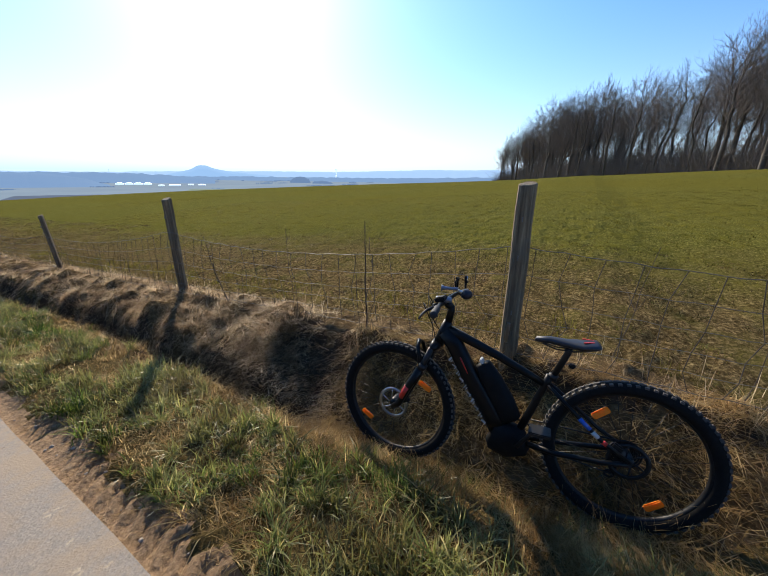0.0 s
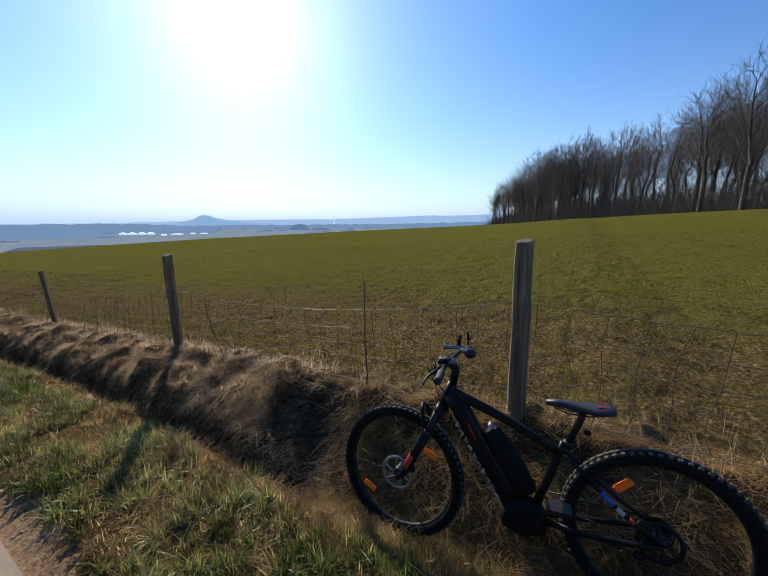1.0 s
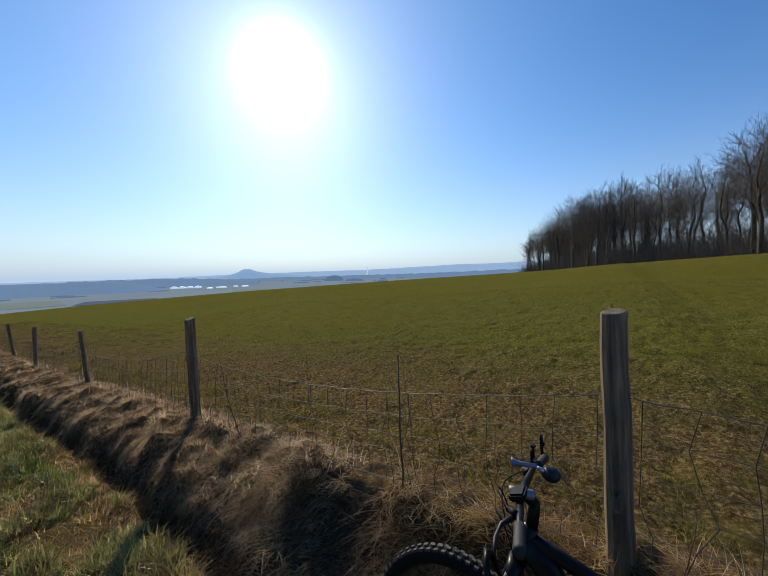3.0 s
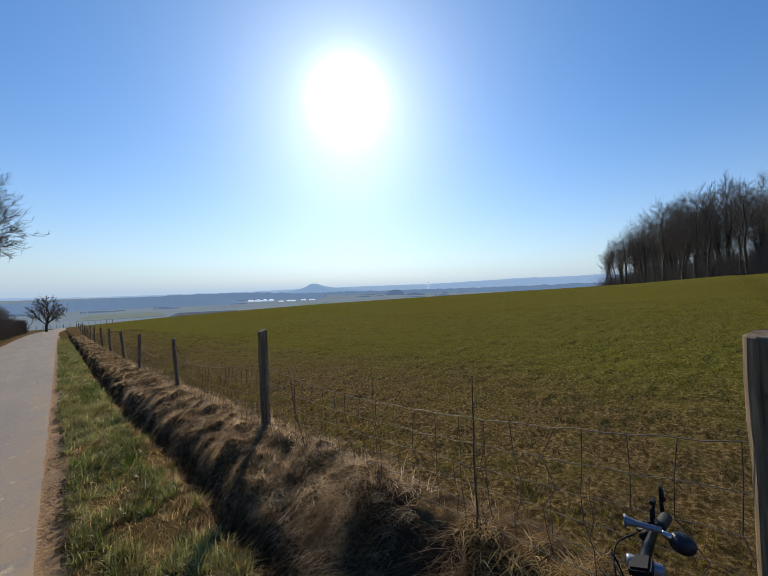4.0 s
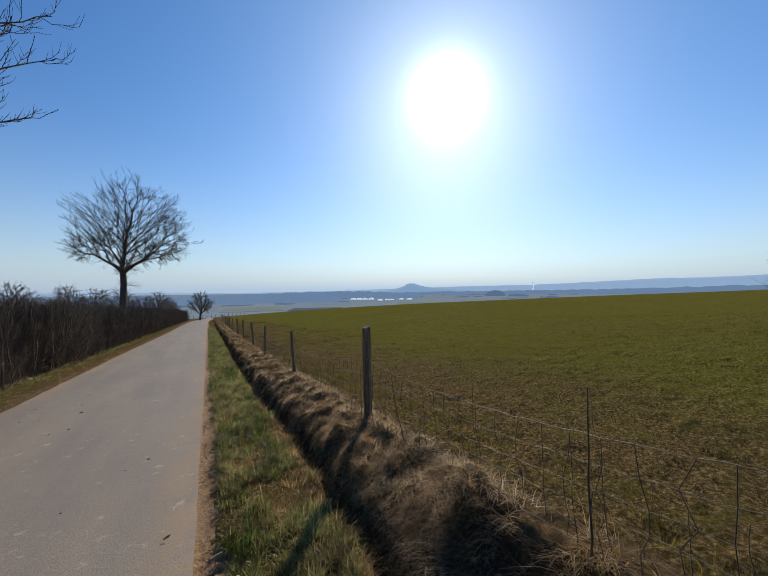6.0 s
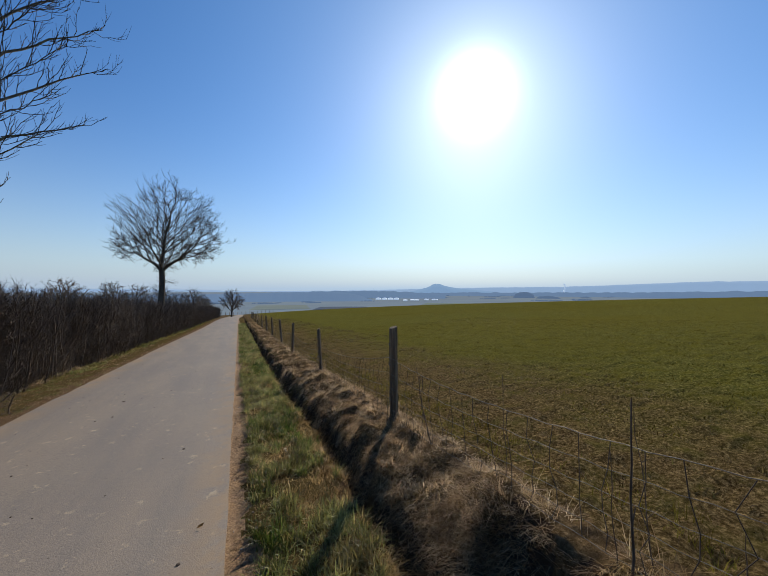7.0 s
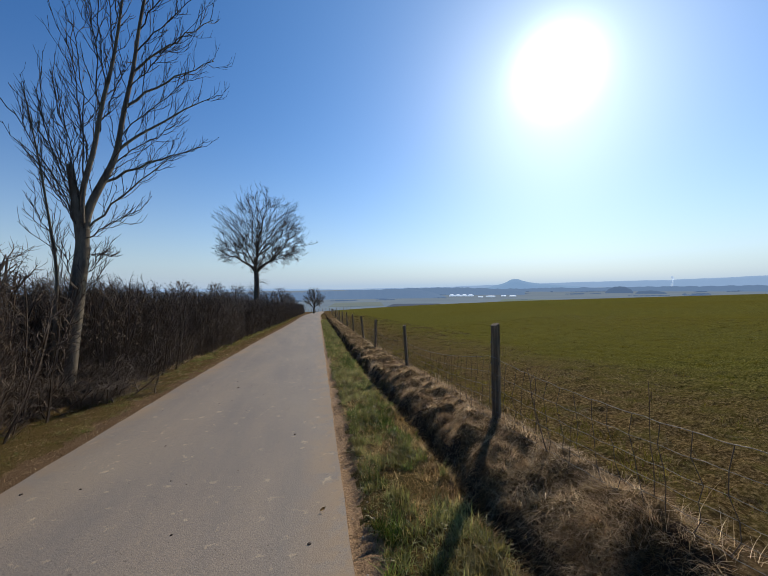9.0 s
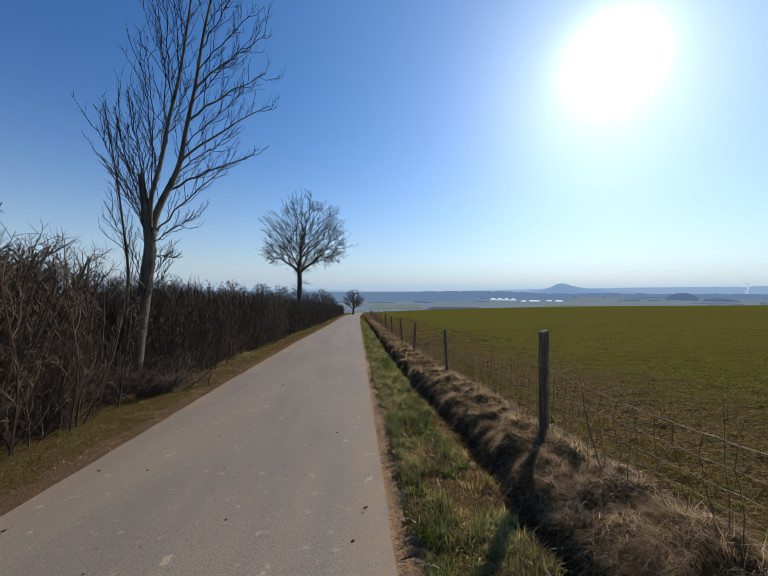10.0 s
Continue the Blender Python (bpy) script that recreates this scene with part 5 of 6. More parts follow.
# drive
for i, rad in enumerate((0.066, 0.058, 0.050, 0.043, 0.036, 0.030)):
    part("sprocket", ring(rad, 0.004, 4, 32, 0.0012), dark_steel, bicycle).location = (0, -0.024 - 0.005 * i, 0)
part("chain", rod([(0.44, -0.058, 0.045), (0.22, -0.05, 0.047), (0.0, -0.042, 0.05)], 0.0042, 5), dark_steel, bicycle, "dusty steel chain")
part("chain", rod([(0.44, -0.058, -0.105), (0.22, -0.052, -0.115), (0.03, -0.048, -0.135)], 0.0042, 5), dark_steel, bicycle, "dusty steel chain")
der = part("derailleur", rod([(0.0, -0.062, -0.012), (0.005, -0.07, -0.06), (0.045, -0.055, -0.135)], [0.012, 0.014, 0.009], 8), black_plastic, bicycle, "black rear derailleur")
part("jockey_wheel", ring(0.018, 0.006, 5, 16, 0.003), black_plastic, der).location = (0.045, -0.05, -0.135)
part("brake_caliper", box((0.05, 0.02, 0.045), 0.006, (0.055, 0.045, 0.055), (0, -30, 0)), dark_steel, bicycle, "rear brake caliper")
part("rear_light", box((0.03, 0.03, 0.022), 0.005, (0.262, 0, 0.395)), black_plastic, bicycle, "small black rear light")

# fork and steering
fork = part("fork", beam([(0.945, 0, 0.375), (0.935, 0, 0.395), (0.925, 0, 0.415)], [(0.145, 0.05), (0.15, 0.06), (0.08, 0.055)]), black_paint, bicycle, "black suspension fork")
for s in (-1, 1):
    part("stanchion", rod([(0.945, s * 0.062, 0.385), (1.015, s * 0.062, 0.225)], 0.0165, 12), dark_steel, fork)
    part("fork_leg", rod([(1.005, s * 0.062, 0.25), (1.06, s * 0.064, 0.155), (1.125, s * 0.066, 0.02), (1.165, s * 0.064, -0.015)], [0.024, 0.022, 0.019, 0.017], 12), black_paint, fork)
part("fork_brace", rod([(1.00, -0.062, 0.25), (1.03, -0.045, 0.375), (1.04, 0, 0.40), (1.03, 0.045, 0.375), (1.00, 0.062, 0.25)], 0.012, 8), black_paint, fork)
part("fork_decal", rod([(1.072, 0.0655, 0.135), (1.108, 0.0665, 0.060)], [0.0215, 0.020], 12), red_mat, fork, "red band on the lower fork leg")
part("fork_decal", rod([(0.985, 0.0645, 0.285), (0.998, 0.0645, 0.258)], [0.0255, 0.025], 12), dark_steel, fork, "dark metal fork cap")
part("brake_caliper", box((0.045, 0.024, 0.06), 0.006, (1.095, 0.046, 0.055), (0, 25, 0)), dark_steel, fork)
bars = part("handlebar", rod([(0.855, 0.37, 0.648), (0.88, 0.2, 0.655), (0.90, 0.06, 0.645), (0.90, -0.06, 0.645), (0.885, -0.2, 0.66), (0.865, -0.37, 0.655)], [0.011, 0.011, 0.0155, 0.0155, 0.011, 0.011], 10), black_paint, bicycle, "black riser handlebar")
part("stem", rod([(0.875, 0, 0.53), (0.862, 0, 0.60), (0.862, 0, 0.625)], [0.021, 0.020, 0.018], 12), black_paint, bars)
part("stem_clamp", rod([(0.86, 0, 0.612), (0.90, 0, 0.645)], [0.020, 0.023], 12), black_paint, bars)
for s in (1, -1):
    part("grip", rod([(0.872, s * 0.255, 0.657 - (s > 0) * 0.003), (0.870, s * 0.27, 0.657 - (s > 0) * 0.004), (0.858, s * 0.36, 0.655 - (s > 0) * 0.007), (0.856, s * 0.375, 0.655 - (s > 0) * 0.008)], [0.0175, 0.0165, 0.0175, 0.016], 12), grip_mat, bars, "grey rubber grip")
    part("brake_lever", rod([(0.90, s * 0.21, 0.65), (0.93, s * 0.235, 0.635), (0.935, s * 0.30, 0.625), (0.925, s * 0.36, 0.62)], [0.010, 0.007, 0.006, 0.005], 8), dark_steel, bars)
    part("brake_housing", rod([(0.89, s * 0.20, 0.655), (0.915, s * 0.16, 0.648)], [0.014, 0.012], 10), black_plastic, bars)
part("display", box((0.052, 0.085, 0.026), 0.006, (0.90, 0.085, 0.672), (0, 15, 0)), black_plastic, bars, "handlebar display")
part("lamp", rod([(0.935, 0.062, 0.664), (0.928, 0.061, 0.664), (0.858, 0.053, 0.664), (0.852, 0.053, 0.664)], [0.016, 0.0175, 0.0165, 0.012], 12), alloy, bars, "silver-blue front lamp")
part("horn", rod([(0.86, -0.12, 0.70), (0.92, -0.115, 0.70), (0.945, -0.113, 0.70), (0.955, -0.112, 0.70)], [0.009, 0.009, 0.014, 0.021], 12), alloy, bars, "small silver trumpet horn")
bell = bmesh.new()
bmesh.ops.create_uvsphere(bell, u_segments=18, v_segments=12, radius=0.030, matrix=pose(0.815, -0.15, 0.668) @ Matrix.Diagonal((1.15, 1, 1, 1)))
part("bell", bell, bell_mat, bars, "black rubber horn ball")
part("bell_neck", rod([(0.862, -0.13, 0.69), (0.832, -0.145, 0.676)], [0.008, 0.012], 8), steel, bars)
holder = part("phone_holder", box((0.03, 0.05, 0.012), 0.003, (0.885, -0.19, 0.69)), black_plastic, bars, "black phone holder")
for s in (-1, 1):
    part("clamp_arm", rod([(0.885, -0.19 + s * 0.022, 0.69), (0.885, -0.19 + s * 0.028, 0.735), (0.878, -0.19 + s * 0.02, 0.75)], 0.006, 6), black_plastic, holder)
part("holder_top", box((0.014, 0.05, 0.012), 0.003, (0.882, -0.19, 0.755)), black_plastic, holder)
mirror = part("mirror", rod([(0.872, -0.375, 0.728), (0.868, -0.375, 0.728), (0.858, -0.375, 0.730)], [0.030, 0.031, 0.022], 18), black_plastic, bars, "small round handlebar mirror")
part("mirror_glass", rod([(0.8572, -0.375, 0.730), (0.8565, -0.375, 0.730)], 0.0215, 18), simple("mirror_glass", (0.9, 0.9, 0.9), 0.03, 1.0, 0.02), mirror, "mirror glass")
part("mirror_arm", rod([(0.866, -0.375, 0.655), (0.868, -0.378, 0.68), (0.87, -0.376, 0.705)], 0.007, 8), black_plastic, mirror)
for k, pts in enumerate(([(0.93, 0.22, 0.64), (0.985, 0.14, 0.66), (0.99, 0.06, 0.60), (0.95, 0.03, 0.50), (0.93, 0.04, 0.42)], [(0.93, -0.2, 0.64), (0.985, -0.05, 0.645), (0.965, 0.04, 0.56), (0.90, 0.036, 0.47)],
                         [(0.92, 0.18, 0.65), (0.97, 0.11, 0.69), (0.965, 0.05, 0.66), (0.93, 0.035, 0.56)])):
    t = np.linspace(0, 1, 14)
    src = np.array(pts)
    sm = np.stack([np.interp(t, np.linspace(0, 1, len(src)), src[:, c]) for c in range(3)], -1)
    for _ in range(2):
        sm[1:-1] = (sm[:-2] + sm[1:-1] * 2 + sm[2:]) / 4
    part("cable", rod(sm, 0.0026, 6), black_plastic, bars)
# saddle
saddle = part("saddle", beam([(x, 0, z + 0.036) for x, z in ((0.432, 0.462), (0.425, 0.470), (0.37, 0.474), (0.30, 0.468), (0.23, 0.468), (0.17, 0.478), (0.158, 0.474))],
                             [(0.02, 0.014), (0.040, 0.028), (0.046, 0.034), (0.070, 0.040), (0.125, 0.044), (0.140, 0.036), (0.10, 0.018)], 18, 2.2), saddle_mat, bicycle, "black sports saddle with red marks")
part("seatpost", rod([(0.335, 0, 0.33), (0.285, 0, 0.455), (0.282, 0, 0.486)], [0.0155, 0.0155, 0.02], 12), dark_steel, bicycle, "dark seat post")
part("seat_clamp", rod([(0.341, 0, 0.312), (0.334, 0, 0.338)], 0.0225, 12), dark_steel, bicycle, "dark seat clamp")
for s in (-1, 1):
    part("saddle_rail", rod([(0.40, s * 0.012, 0.491), (0.34, s * 0.02, 0.473), (0.26, s * 0.022, 0.473), (0.19, s * 0.035, 0.494)], 0.0035, 6), dark_steel, saddle)
    part("saddle_mark", box((0.05, 0.012, 0.004), 0.0015, (0.205, s * 0.028, 0.5275), (0, 2, s * 20)), red_mat, saddle, "red mark")


# ---- grass ----
rng = np.random.default_rng(12)


def scatter(n, x0, x1, y0, y1, power=1.0):
    x = rng.uniform(x0, x1, n)
    y = y0 + (y1 - y0) * rng.uniform(0, 1, n) ** power
    return x, y


def clumped(n, x0, x1, y0, y1, size, power=1.0, per=18):
    k = max(1, n // per)
    cx, cy = scatter(k, x0, x1, y0, y1, power)
    i = rng.integers(0, k, n)
    return np.clip(cx[i] + rng.normal(0, size, n), x0, x1), cy[i] + rng.normal(0, size, n), i, k


def turf(n, x0, x1, y0, y1, h, w, lean, size, power=1.0, segs=2, per=18, droop=0.3, patchy=0):
    x, y, i, k = clumped(n, x0, x1, y0, y1, size, power, per)
    if patchy:
        v = lumps(x, y, 2.1, 4.4) + 0.5 * lumps(x, y, 5.0, 8.1)
        lean_in = 0.55 * smooth01((x - 1.08 + 0.10 * smooth01((0.6 - y) / 1.0)) / 0.25)
        ok = (v - lean_in > -0.40) if patchy > 0 else (v - lean_in < -0.02)
        x, y, i = x[ok], y[ok], i[ok]
        n = len(x)
    tall = rng.uniform(0.6, 1.35, k)[i]
    z = at_ground(x, y) - 0.01
    far = 1 + np.clip(y - 6, 0, 40) * 0.05
    return blade_arrays(rng, np.stack([x, y, z], -1), h * tall * rng.uniform(0.5, 1.25, n), w * rng.uniform(0.7, 1.3, n) * far, np.abs(rng.normal(lean, lean * 0.6, n)),
                        rng.uniform(0, 2 * np.pi, n), segs, droop)


verge = [turf(50000, 0.53, 1.34, -3.5, 9, 0.118, 0.0080, 0.65, 0.026, 1.2, 3, 34, 0.4, 1), turf(28000, 0.46, 1.26, 8.5, 45, 0.15, 0.0075, 0.6, 0.05, 1.6, 2, 36, 0.3, 1),
         turf(2600, 0.49, 0.62, -3.5, 14, 0.07, 0.004, 0.9, 0.04), turf(2600, 1.1, 1.5, -3.2, 0.9, 0.085, 0.006, 0.8, 0.03, 1.0, 3, 30)]
blades("verge_grass", green_blade, verge, "fresh green grass tufts on the verge", "grass")
dry = [turf(12000, 0.9, 1.55, -1.8, 1.7, 0.055, 0.0042, 1.8, 0.05, 1.0, 2, 12, 0.35), turf(44000, 0.54, 1.38, -3.5, 9, 0.075, 0.0048, 1.5, 0.05, 1.2, 2, 16, 0.35, -1), turf(17000, 0.5, 1.36, -3.5, 9, 0.055, 0.0042, 2.4, 0.06, 1.2, 2, 10, 0.35), turf(9000, 0.55, 1.36, 8.5, 40, 0.10, 0.005, 1.4, 0.1, 1.6)]
blades("dry_verge_grass", straw_blade, dry, "withered straw-coloured grass between the green tufts", "grass")

left = [turf(24000, -4.9, -3.05, -4, 14, 0.05, 0.0055, 0.9, 0.06, 1.1, 2, 60), turf(12000, -5.6, -3.8, 13, 60, 0.09, 0.009, 0.8, 0.12, 1.5)]
blades("verge_grass", green_blade, left, "low green grass in front of the hedge", "grass")
leftdry = [turf(16000, -5.2, -2.9, -4, 22, 0.045, 0.006, 2.2, 0.08, 1.3, 2, 10, 0.35)]
leaf_litter = leafy("leaf_litter", ((0.0, (0.035, 0.022, 0.012)), (0.5, (0.11, 0.068, 0.034)), (1.0, (0.26, 0.175, 0.09))), 0.25)
blades("leaf_litter", leaf_litter, [turf(24000, -3.75, -2.78, -4, 20, 0.025, 0.012, 1.6, 0.06, 1.2, 2, 14, 0.3), turf(5000, -5.2, -4.4, -4, 20, 0.03, 0.012, 1.6, 0.08, 1.2, 2, 14, 0.3)],
       "brown leaf litter along the edge of the lane", "litter")
leftdry += [turf(9000, -3.9, -2.76, -4, 18, 0.035, 0.006, 1.8, 0.05, 1.2, 2, 16, 0.35), turf(5000, -5.0, -4.2, -4, 18, 0.13, 0.005, 0.9, 0.05, 1.2, 3, 30, 0.35)]
blades("dry_verge_grass", hay_blade, leftdry, "withered grass and leaf litter under the hedge", "grass")


def in_hollow(x, y):
    return np.hypot((x - 1.80) / 0.32, (y - 1.76) / 0.36) < 1.0


def keep(ok, *arrays):
    return [a[ok] for a in arrays]


def drape(n, y0, y1, power):
    """Shaggy locks that fall over the lip of the bank into the ditch."""
    k = n // 34
    cy = y0 + (y1 - y0) * rng.uniform(0, 1, k) ** power
    cx = lip(cy) + 0.24 + rng.uniform(-0.06, 0.42, k)
    i = rng.integers(0, k, n)
    x, y = cx[i] + rng.normal(0, 0.035, n), cy[i] + rng.normal(0, 0.055, n)
    n = len(x)
    head = (np.pi + rng.normal(0, 0.75, k))[i] + rng.normal(0, 0.32, n)
    big = rng.uniform(0.6, 1.3, k)[i]
    far = 1 + np.clip(y - 5, 0, 40) * 0.07
    z = at_ground(x, y) - 0.01
    return blade_arrays(rng, np.stack([x, y, z], -1), big * rng.uniform(0.05, 0.12, n), 0.0045 * far * rng.uniform(0.6, 1.3, n), rng.uniform(0.8, 1.7, n), head, 4, rng.uniform(0.9, 1.7), 0.7)


def tangle(n, x0, x1, y0, y1, ln, w, power=1.0, per=14, size=0.07):
    """Straws lying criss-cross, bowed over whatever is under them."""
    x, y, i, k = clumped(n, x0, x1, y0, y1, size, power, per)
    x, y, i = keep(~in_hollow(x, y) | (rng.random(n) < 0.10), x, y, i)
    n = len(x)
    head = rng.uniform(0, 2 * np.pi, k)[i] + rng.normal(0, 0.7, n)
    far = 1 + np.clip(y - 5, 0, 40) * 0.07
    lean = rng.uniform(2.0, 6.5, n)
    tall = ln * rng.uniform(0.45, 1.2, n) / lean
    z = at_ground(x, y) - 0.006
    out = [blade_arrays(rng, np.stack([x, y, z], -1)[m], tall[m], (w * far * rng.uniform(0.6, 1.3, n))[m], lean[m], head[m], 3, d, 0.9)
           for m, d in ((lean < 3.5, 0.30), ((lean >= 3.5) & (lean < 5), 0.20), (lean >= 5, 0.14))]
    return out


def hang(n, x0, x1, y0, y1, tall, w, per=26):
    """Long straw combed down a slope towards the ditch."""
    x, y, i, k = clumped(n, x0, x1, y0, y1, 0.05, 1.0, per)
    head = (np.pi + rng.normal(0, 0.55, k))[i] + rng.normal(0, 0.3, n)
    z = at_ground(x, y) - 0.01
    return blade_arrays(rng, np.stack([x, y, z], -1), tall * rng.uniform(0.5, 1.2, n) * rng.uniform(0.6, 1.2, k)[i], w * rng.uniform(0.7, 1.3, n), rng.uniform(0.7, 1.9, n), head, 4, 0.45, 0.7)


def tufts(n, x0, x1, y0, y1, tall, w, power=1.0, per=30, size=0.03):
    """Upright shocks of dead grass that part at the top."""
    x, y, i, k = clumped(n, x0, x1, y0, y1, size, power, per)
    x, y, i = keep(~in_hollow(x, y), x, y, i)
    n = len(x)
    head = rng.uniform(0, 2 * np.pi, k)[i] + rng.normal(0, 1.0, n)
    far = 1 + np.clip(y - 5, 0, 40) * 0.07
    z = at_ground(x, y) - 0.01
    return blade_arrays(rng, np.stack([x, y, z], -1), tall * rng.uniform(0.4, 1.2, n) * rng.uniform(0.5, 1.3, k)[i], w * far * rng.uniform(0.7, 1.3, n), rng.uniform(0.3, 1.6, n), head, 3, 0.35, 0.8)


heaps = [hang(3500, 1.5, 2.12, 1.35, 2.5, 0.15, 0.0045), drape(9000, 2.1, 9, 1.15), drape(6000, 8.8, 46, 1.6), tufts(14000, 1.6, 2.36, 2.0, 9, 0.10, 0.0045, 1.15), tufts(8000, 1.5, 2.4, 8.8, 46, 0.11, 0.005, 1.6),
         *tangle(22000, 1.56, 2.38, 1.9, 9, 0.15, 0.0042, 1.15), *tangle(14000, 1.5, 2.42, 8.8, 48, 0.18, 0.0045, 1.6), *tangle(9000, 1.4, 2.35, -3.8, 1.5, 0.16, 0.004),
         tufts(800, 1.18, 1.36, 1.0, 12, 0.11, 0.0042, 1.2, 24, 0.025)]
blades("bank_hay", hay_blade, heaps, "matted brown dead grass hanging over the ditch bank", "dry grass")
blades("straw", straw_blade, [hang(5000, 1.62, 2.24, -3.8, 0.25, 0.10, 0.0048), hang(3000, 1.72, 2.2, 0.25, 1.5, 0.09, 0.0045), *tangle(7000, 1.0, 1.6, -3.2, 1.0, 0.16, 0.0042, 1.0, 12), *tangle(15000, 1.35, 2.3, -3.8, 1.3, 0.22, 0.0055, 1.0, 20), *tangle(12000, 1.66, 2.3, 2.0, 9, 0.15, 0.004, 1.15, 22), *tangle(8000, 1.62, 2.3, 8.8, 46, 0.2, 0.0042, 1.6, 22),
                              tufts(2200, 1.12, 1.5, -3.5, 1.0, 0.13, 0.004, 1.0, 26, 0.03), tufts(2200, 1.08, 1.36, 0.5, 6.5, 0.11, 0.004, 1.0, 50, 0.03)],
       "pale dry straw lying in the ditch and on the bank", "straw")
stand = [turf(800, 2.1, 2.5, -3.5, 20, 0.20, 0.003, 0.35, 0.10, 1.2, 3, 14), turf(400, 1.6, 2.3, 1.6, 14, 0.2, 0.003, 0.5, 0.08, 1.2, 3, 14)]
blades("standing_hay", hay_blade, stand, "thin dead grass stalks standing along the fence", "dry grass")

strip_b = [turf(52000, 2.32, 6.0, -6, 16, 0.035, 0.009, 1.3, 0.05, 1.0, 2, 12), turf(14000, 2.5, 7.0, 15, 50, 0.07, 0.012, 0.9, 0.15, 1.5)]
blades("cropped_grass", stubble_blade, strip_b, "short brown cropped grass inside the fence", "grass")
strip_g = [turf(110000, 4.2, 18, -12, 22, 0.045, 0.009, 1.0, 0.10, 1.0, 2, 8), turf(24000, 14, 40, -20, 40, 0.05, 0.016, 1.0, 0.35, 1.0, 2, 4), turf(4000, 2.45, 3.0, -2, 12, 0.10, 0.005, 0.6, 0.06)]
blades("pasture_grass", field_blade, strip_g, "short green pasture grass", "grass")


# ---- weeds, sticks and litter ----
def hay_tuft(x, y, wide, tall):
    """A thick bleached tussock of last year's grass."""
    k = 700
    a, d = rng.uniform(0, 2 * np.pi, k), wide * np.sqrt(rng.uniform(0, 1, k))
    px_, py_ = x + d * np.cos(a), y + d * np.sin(a)
    v, q, t = blade_arrays(rng, np.stack([px_, py_, at_ground(px_, py_) - 0.01], -1), tall * rng.uniform(0.5, 1.1, k), 0.006 * rng.uniform(0.7, 1.3, k), rng.uniform(0.3, 1.5, k), a + rng.normal(0, 0.5, k), 3, 0.35)
    return tagged(part("hay_tuft", mesh_np("hay_tuft", v, [q, t]), straw_blade), "bleached tuft of dead grass at the foot of the hedge", "grass tuft", "hay tufts under the hedge")


for x, y, wide, tall in ((-4.19, 9.08, 0.20, 0.24), (-4.62, 6.37, 0.22, 0.26), (-4.45, 9.6, 0.18, 0.22), (-4.4, 5.1, 0.2, 0.2), (-4.35, 7.3, 0.14, 0.16)):
    hay_tuft(x, y, wide, tall)


def stem(name, x, y, height, lean, twigs, seed, label, thick=0.004, mat=None):
    r = np.random.default_rng(seed)
    z0 = float(at_ground(np.array([x]), np.array([y]))[0]) - 0.05
    k = 7
    p = np.array([(x + lean[0] * s * height + r.normal(0, 0.006), y + lean[1] * s * height + r.normal(0, 0.006), z0 + height * s) for s in np.linspace(0, 1, k)])
    lines = [(p, np.linspace(thick, thick * 0.45, k))]
    for j in range(twigs):
        i = int(r.integers(2, k - 1))
        d = np.array([r.normal(0, 0.5), r.normal(0, 0.5), 0.8]) * r.uniform(0.06, 0.18) * height
        lines.append((np.array([p[i], p[i] + d * 0.5 + r.normal(0, 0.005, 3), p[i] + d]), np.array([thick * 0.6, thick * 0.5, thick * 0.3])))
    return tagged(part(name, tubes(name, lines, 5), mat or hedge_mat), label, "weed", "dead stems along the fence")


stem("dead_weed", 2.15, 1.37, 0.95, (-0.14, -0.08), 1, 1, "tall straight dead stem standing by the fence", 0.007)
stem("dead_weed", 2.16, 1.45, 0.66, (-0.05, 0.02), 0, 2, "thin dead stem by the fence", 0.003)
stem("dead_weed", 2.16, 3.2, 0.78, (-0.05, 0.30), 6, 3, "snapped thorny twig against the wire", 0.006)
for i in range(34):
    y = float(rng.uniform(-2.5, 16))
    stem("dead_weed", float(rng.uniform(2.1, 2.5)), y, float(rng.uniform(0.35, 0.85)), (float(rng.normal(0, 0.1)), float(rng.normal(0, 0.12))), int(rng.integers(0, 4)), 10 + i,
         "thin brown dead weed stem by the fence", 0.0032)


def clod(x, y, size, mat, label, name, category, group, flat=0.5):
    bm = bmesh.new()
    bmesh.ops.create_icosphere(bm, subdivisions=2, radius=size)
    r = random.Random(int(x * 1000) + int(y * 77))
    for v in bm.verts:
        v.co *= r.uniform(0.75, 1.15)
        v.co.z *= flat
    ob = part(name, bm, mat)
    base = float(road_z(y)) + 0.012 + 0.02 * math.sin(math.pi * (x - float(road_left(y))) / (ROAD_R - float(road_left(y)))) if x < ROAD_R else float(at_ground(np.array([x]), np.array([y]))[0])
    ob.matrix_world = pose(x, y, base + size * flat * 0.55, 0, 0, r.uniform(0, 360))
    return tagged(ob, label, category, group)


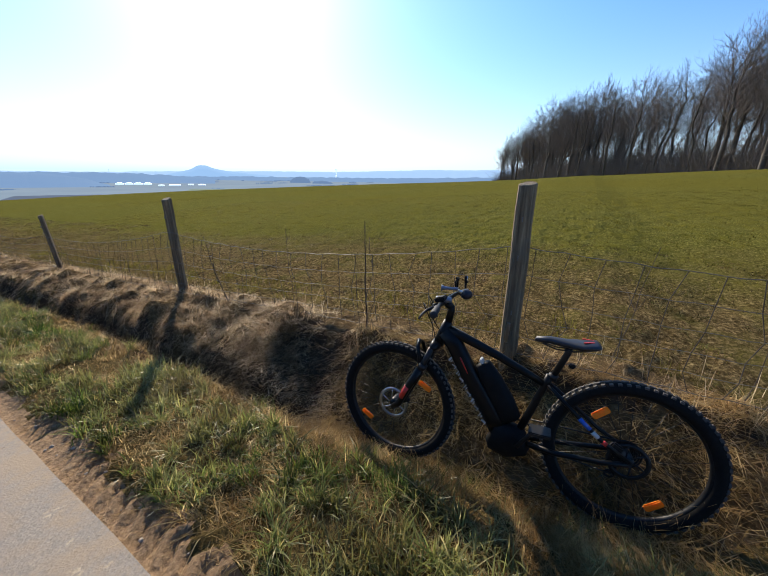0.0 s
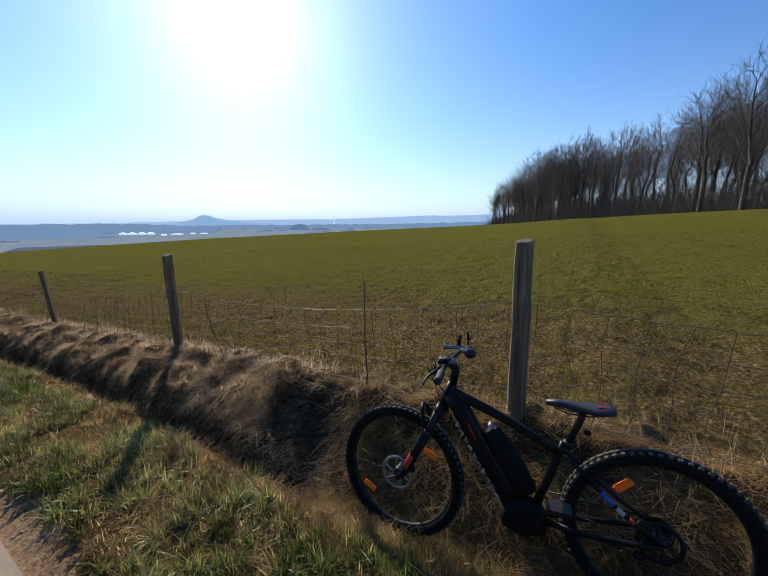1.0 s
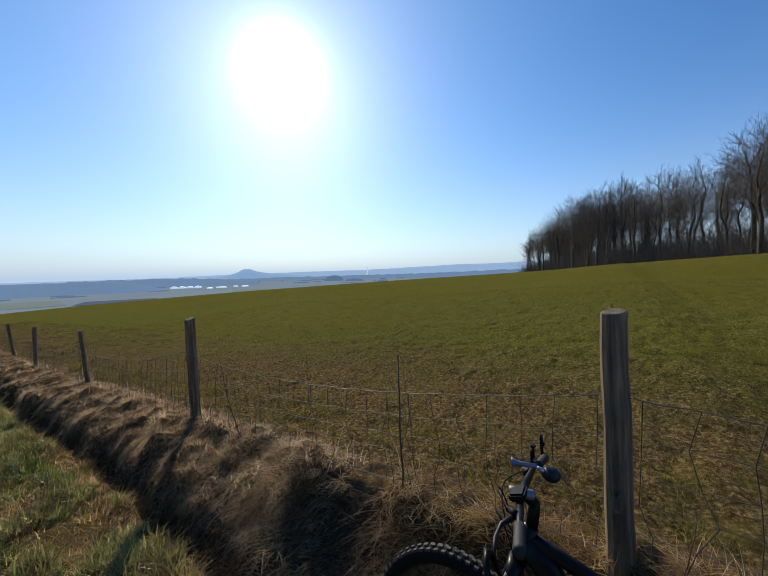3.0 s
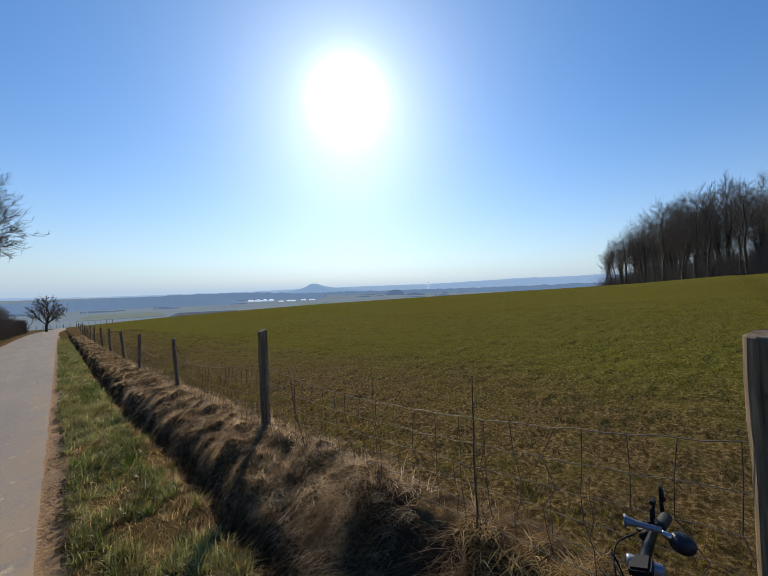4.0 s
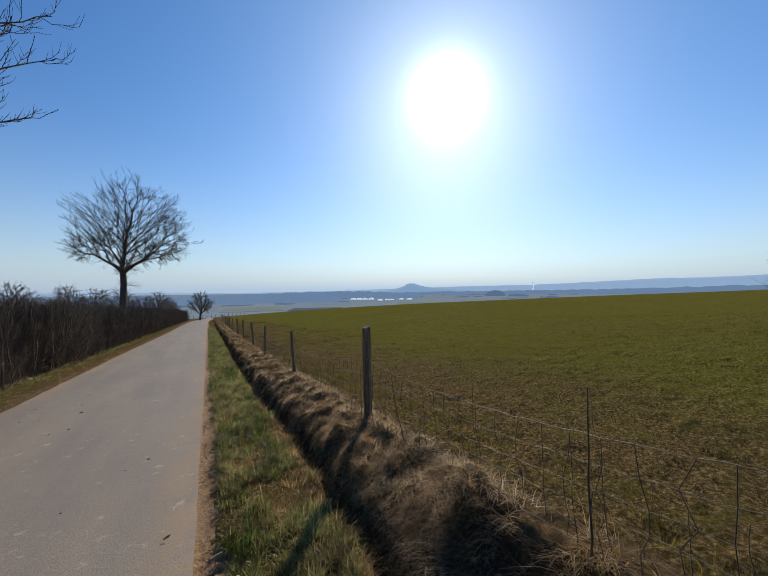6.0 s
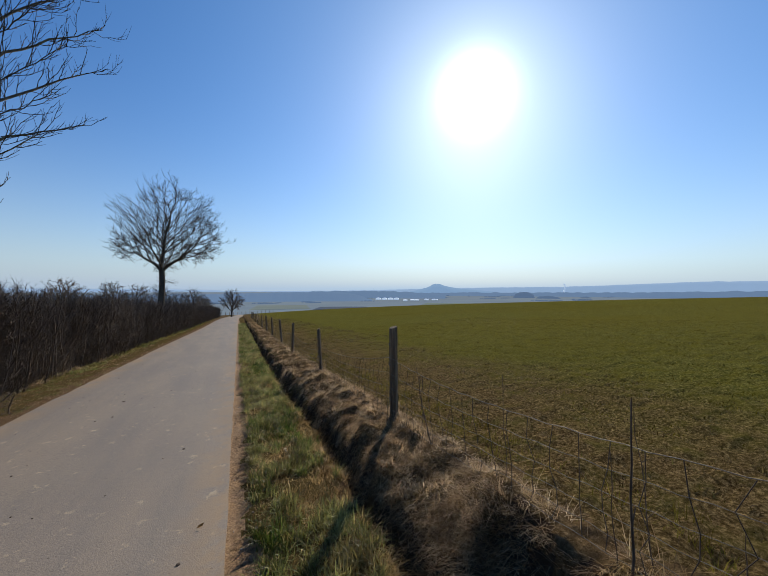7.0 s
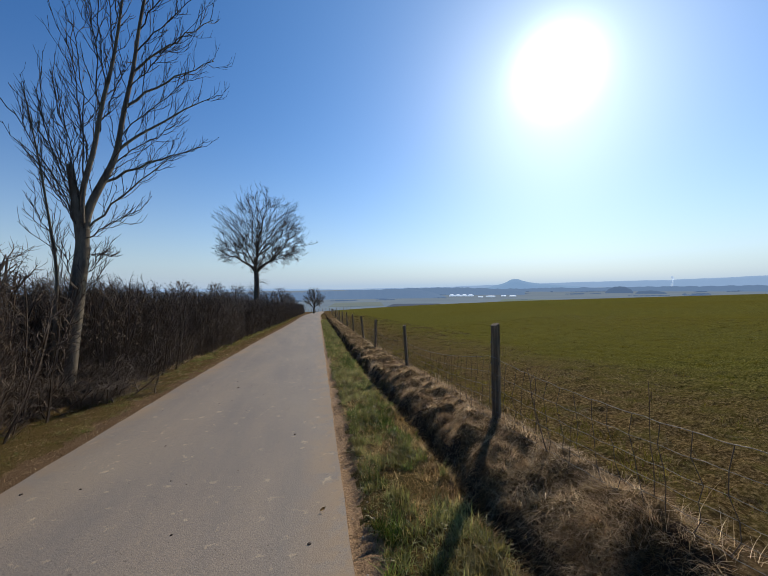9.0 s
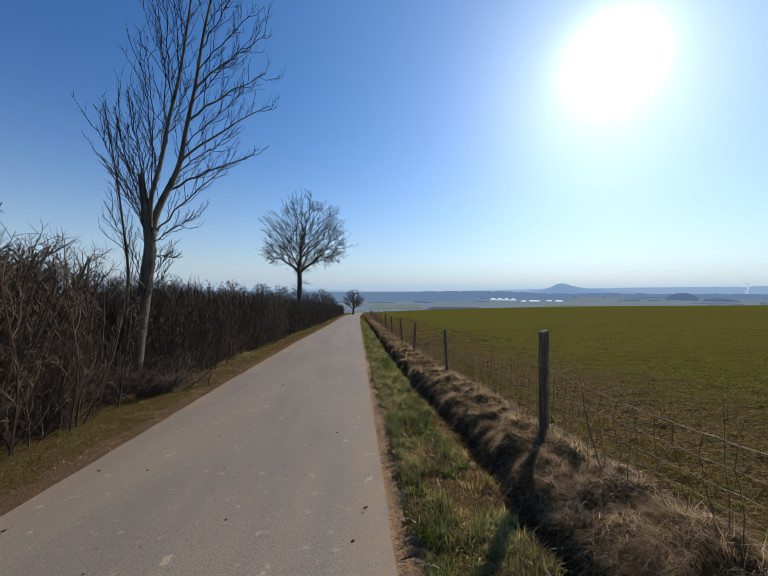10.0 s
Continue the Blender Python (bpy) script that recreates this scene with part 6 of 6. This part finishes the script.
crumb_mat = simple("dry_mud", (0.085, 0.060, 0.040), 0.95, vary=0.4, scale=60, bumps=0.5)
clod(-1.54, 8.04, 0.028, crumb_mat, "dark clod of mud on the lane", "mud_clod", "clod", "mud clods on the lane", 0.35)
for i in range(42):
    y = 1.5 + 17 * rng.random() ** 1.5
    clod(float(rng.uniform(-2.6, 0.1)), float(y), float(rng.uniform(0.006, 0.016)), crumb_mat, "small dark crumb of mud on the lane", "mud_clod", "clod", "mud clods on the lane", 0.45)
stone_mat = simple("pale_stone", (0.34, 0.27, 0.20), 0.85, vary=0.3, scale=50, bumps=0.4)
for i in range(60):
    clod(float(rng.uniform(0.37, 0.58)), float(-1.5 + 11 * rng.random() ** 1.4), float(rng.uniform(0.005, 0.013)), stone_mat, "small pale stone in the soil beside the lane", "pebble", "stone", "pebbles beside the lane", 0.7)
leaf_mat = leafy("dead_leaf", ((0.0, (0.22, 0.12, 0.05)), (1.0, (0.42, 0.29, 0.14))), 0.25)


def dead_leaf(x, y, size, turn):
    bm = bmesh.new()
    pts = [(-1, 0, 0.1), (-0.5, 0.42, 0.25), (0.2, 0.5, 0.2), (1, 0.05, 0.3), (0.2, -0.45, 0.1), (-0.5, -0.4, 0.2)]
    mid = bm.verts.new((0, 0, -0.02 * size))
    vs = [bm.verts.new((a * size, b * size, c * size)) for a, b, c in pts]
    for i in range(6):
        bm.faces.new((mid, vs[i], vs[(i + 1) % 6]))
    bmesh.ops.solidify(bm, geom=bm.faces[:], thickness=0.0006)
    ob = part("dead_leaf", bm, leaf_mat)
    z = float(road_z(y)) + 0.034 if x < ROAD_R else float(at_ground(np.array([x]), np.array([y]))[0]) + 0.02
    ob.matrix_world = pose(x, y, z, rng.normal(0, 12), rng.normal(0, 12), turn)
    return tagged(ob, "curled brown dead leaf on the ground", "leaf", "dead leaves on the lane")


dead_leaf(0.16, 3.25, 0.028, 30)
for i in range(36):
    if i % 3:
        dead_leaf(float(rng.uniform(-4.3, -2.95)), float(2 + 10 * rng.random()), float(rng.uniform(0.018, 0.035)), float(rng.uniform(0, 360)))
    else:
        dead_leaf(float(rng.uniform(0.4, 1.2)), float(0.5 + 6 * rng.random()), float(rng.uniform(0.015, 0.03)), float(rng.uniform(0, 360)))
bracket = part("post_bracket", box((0.012, 0.022, 0.14), 0.003), steel)
bracket.matrix_world = pose(2.112, 0.262, 0.68, 0, 3, 0)
tagged(bracket, "bright steel strip nailed to the fence post", "bracket")
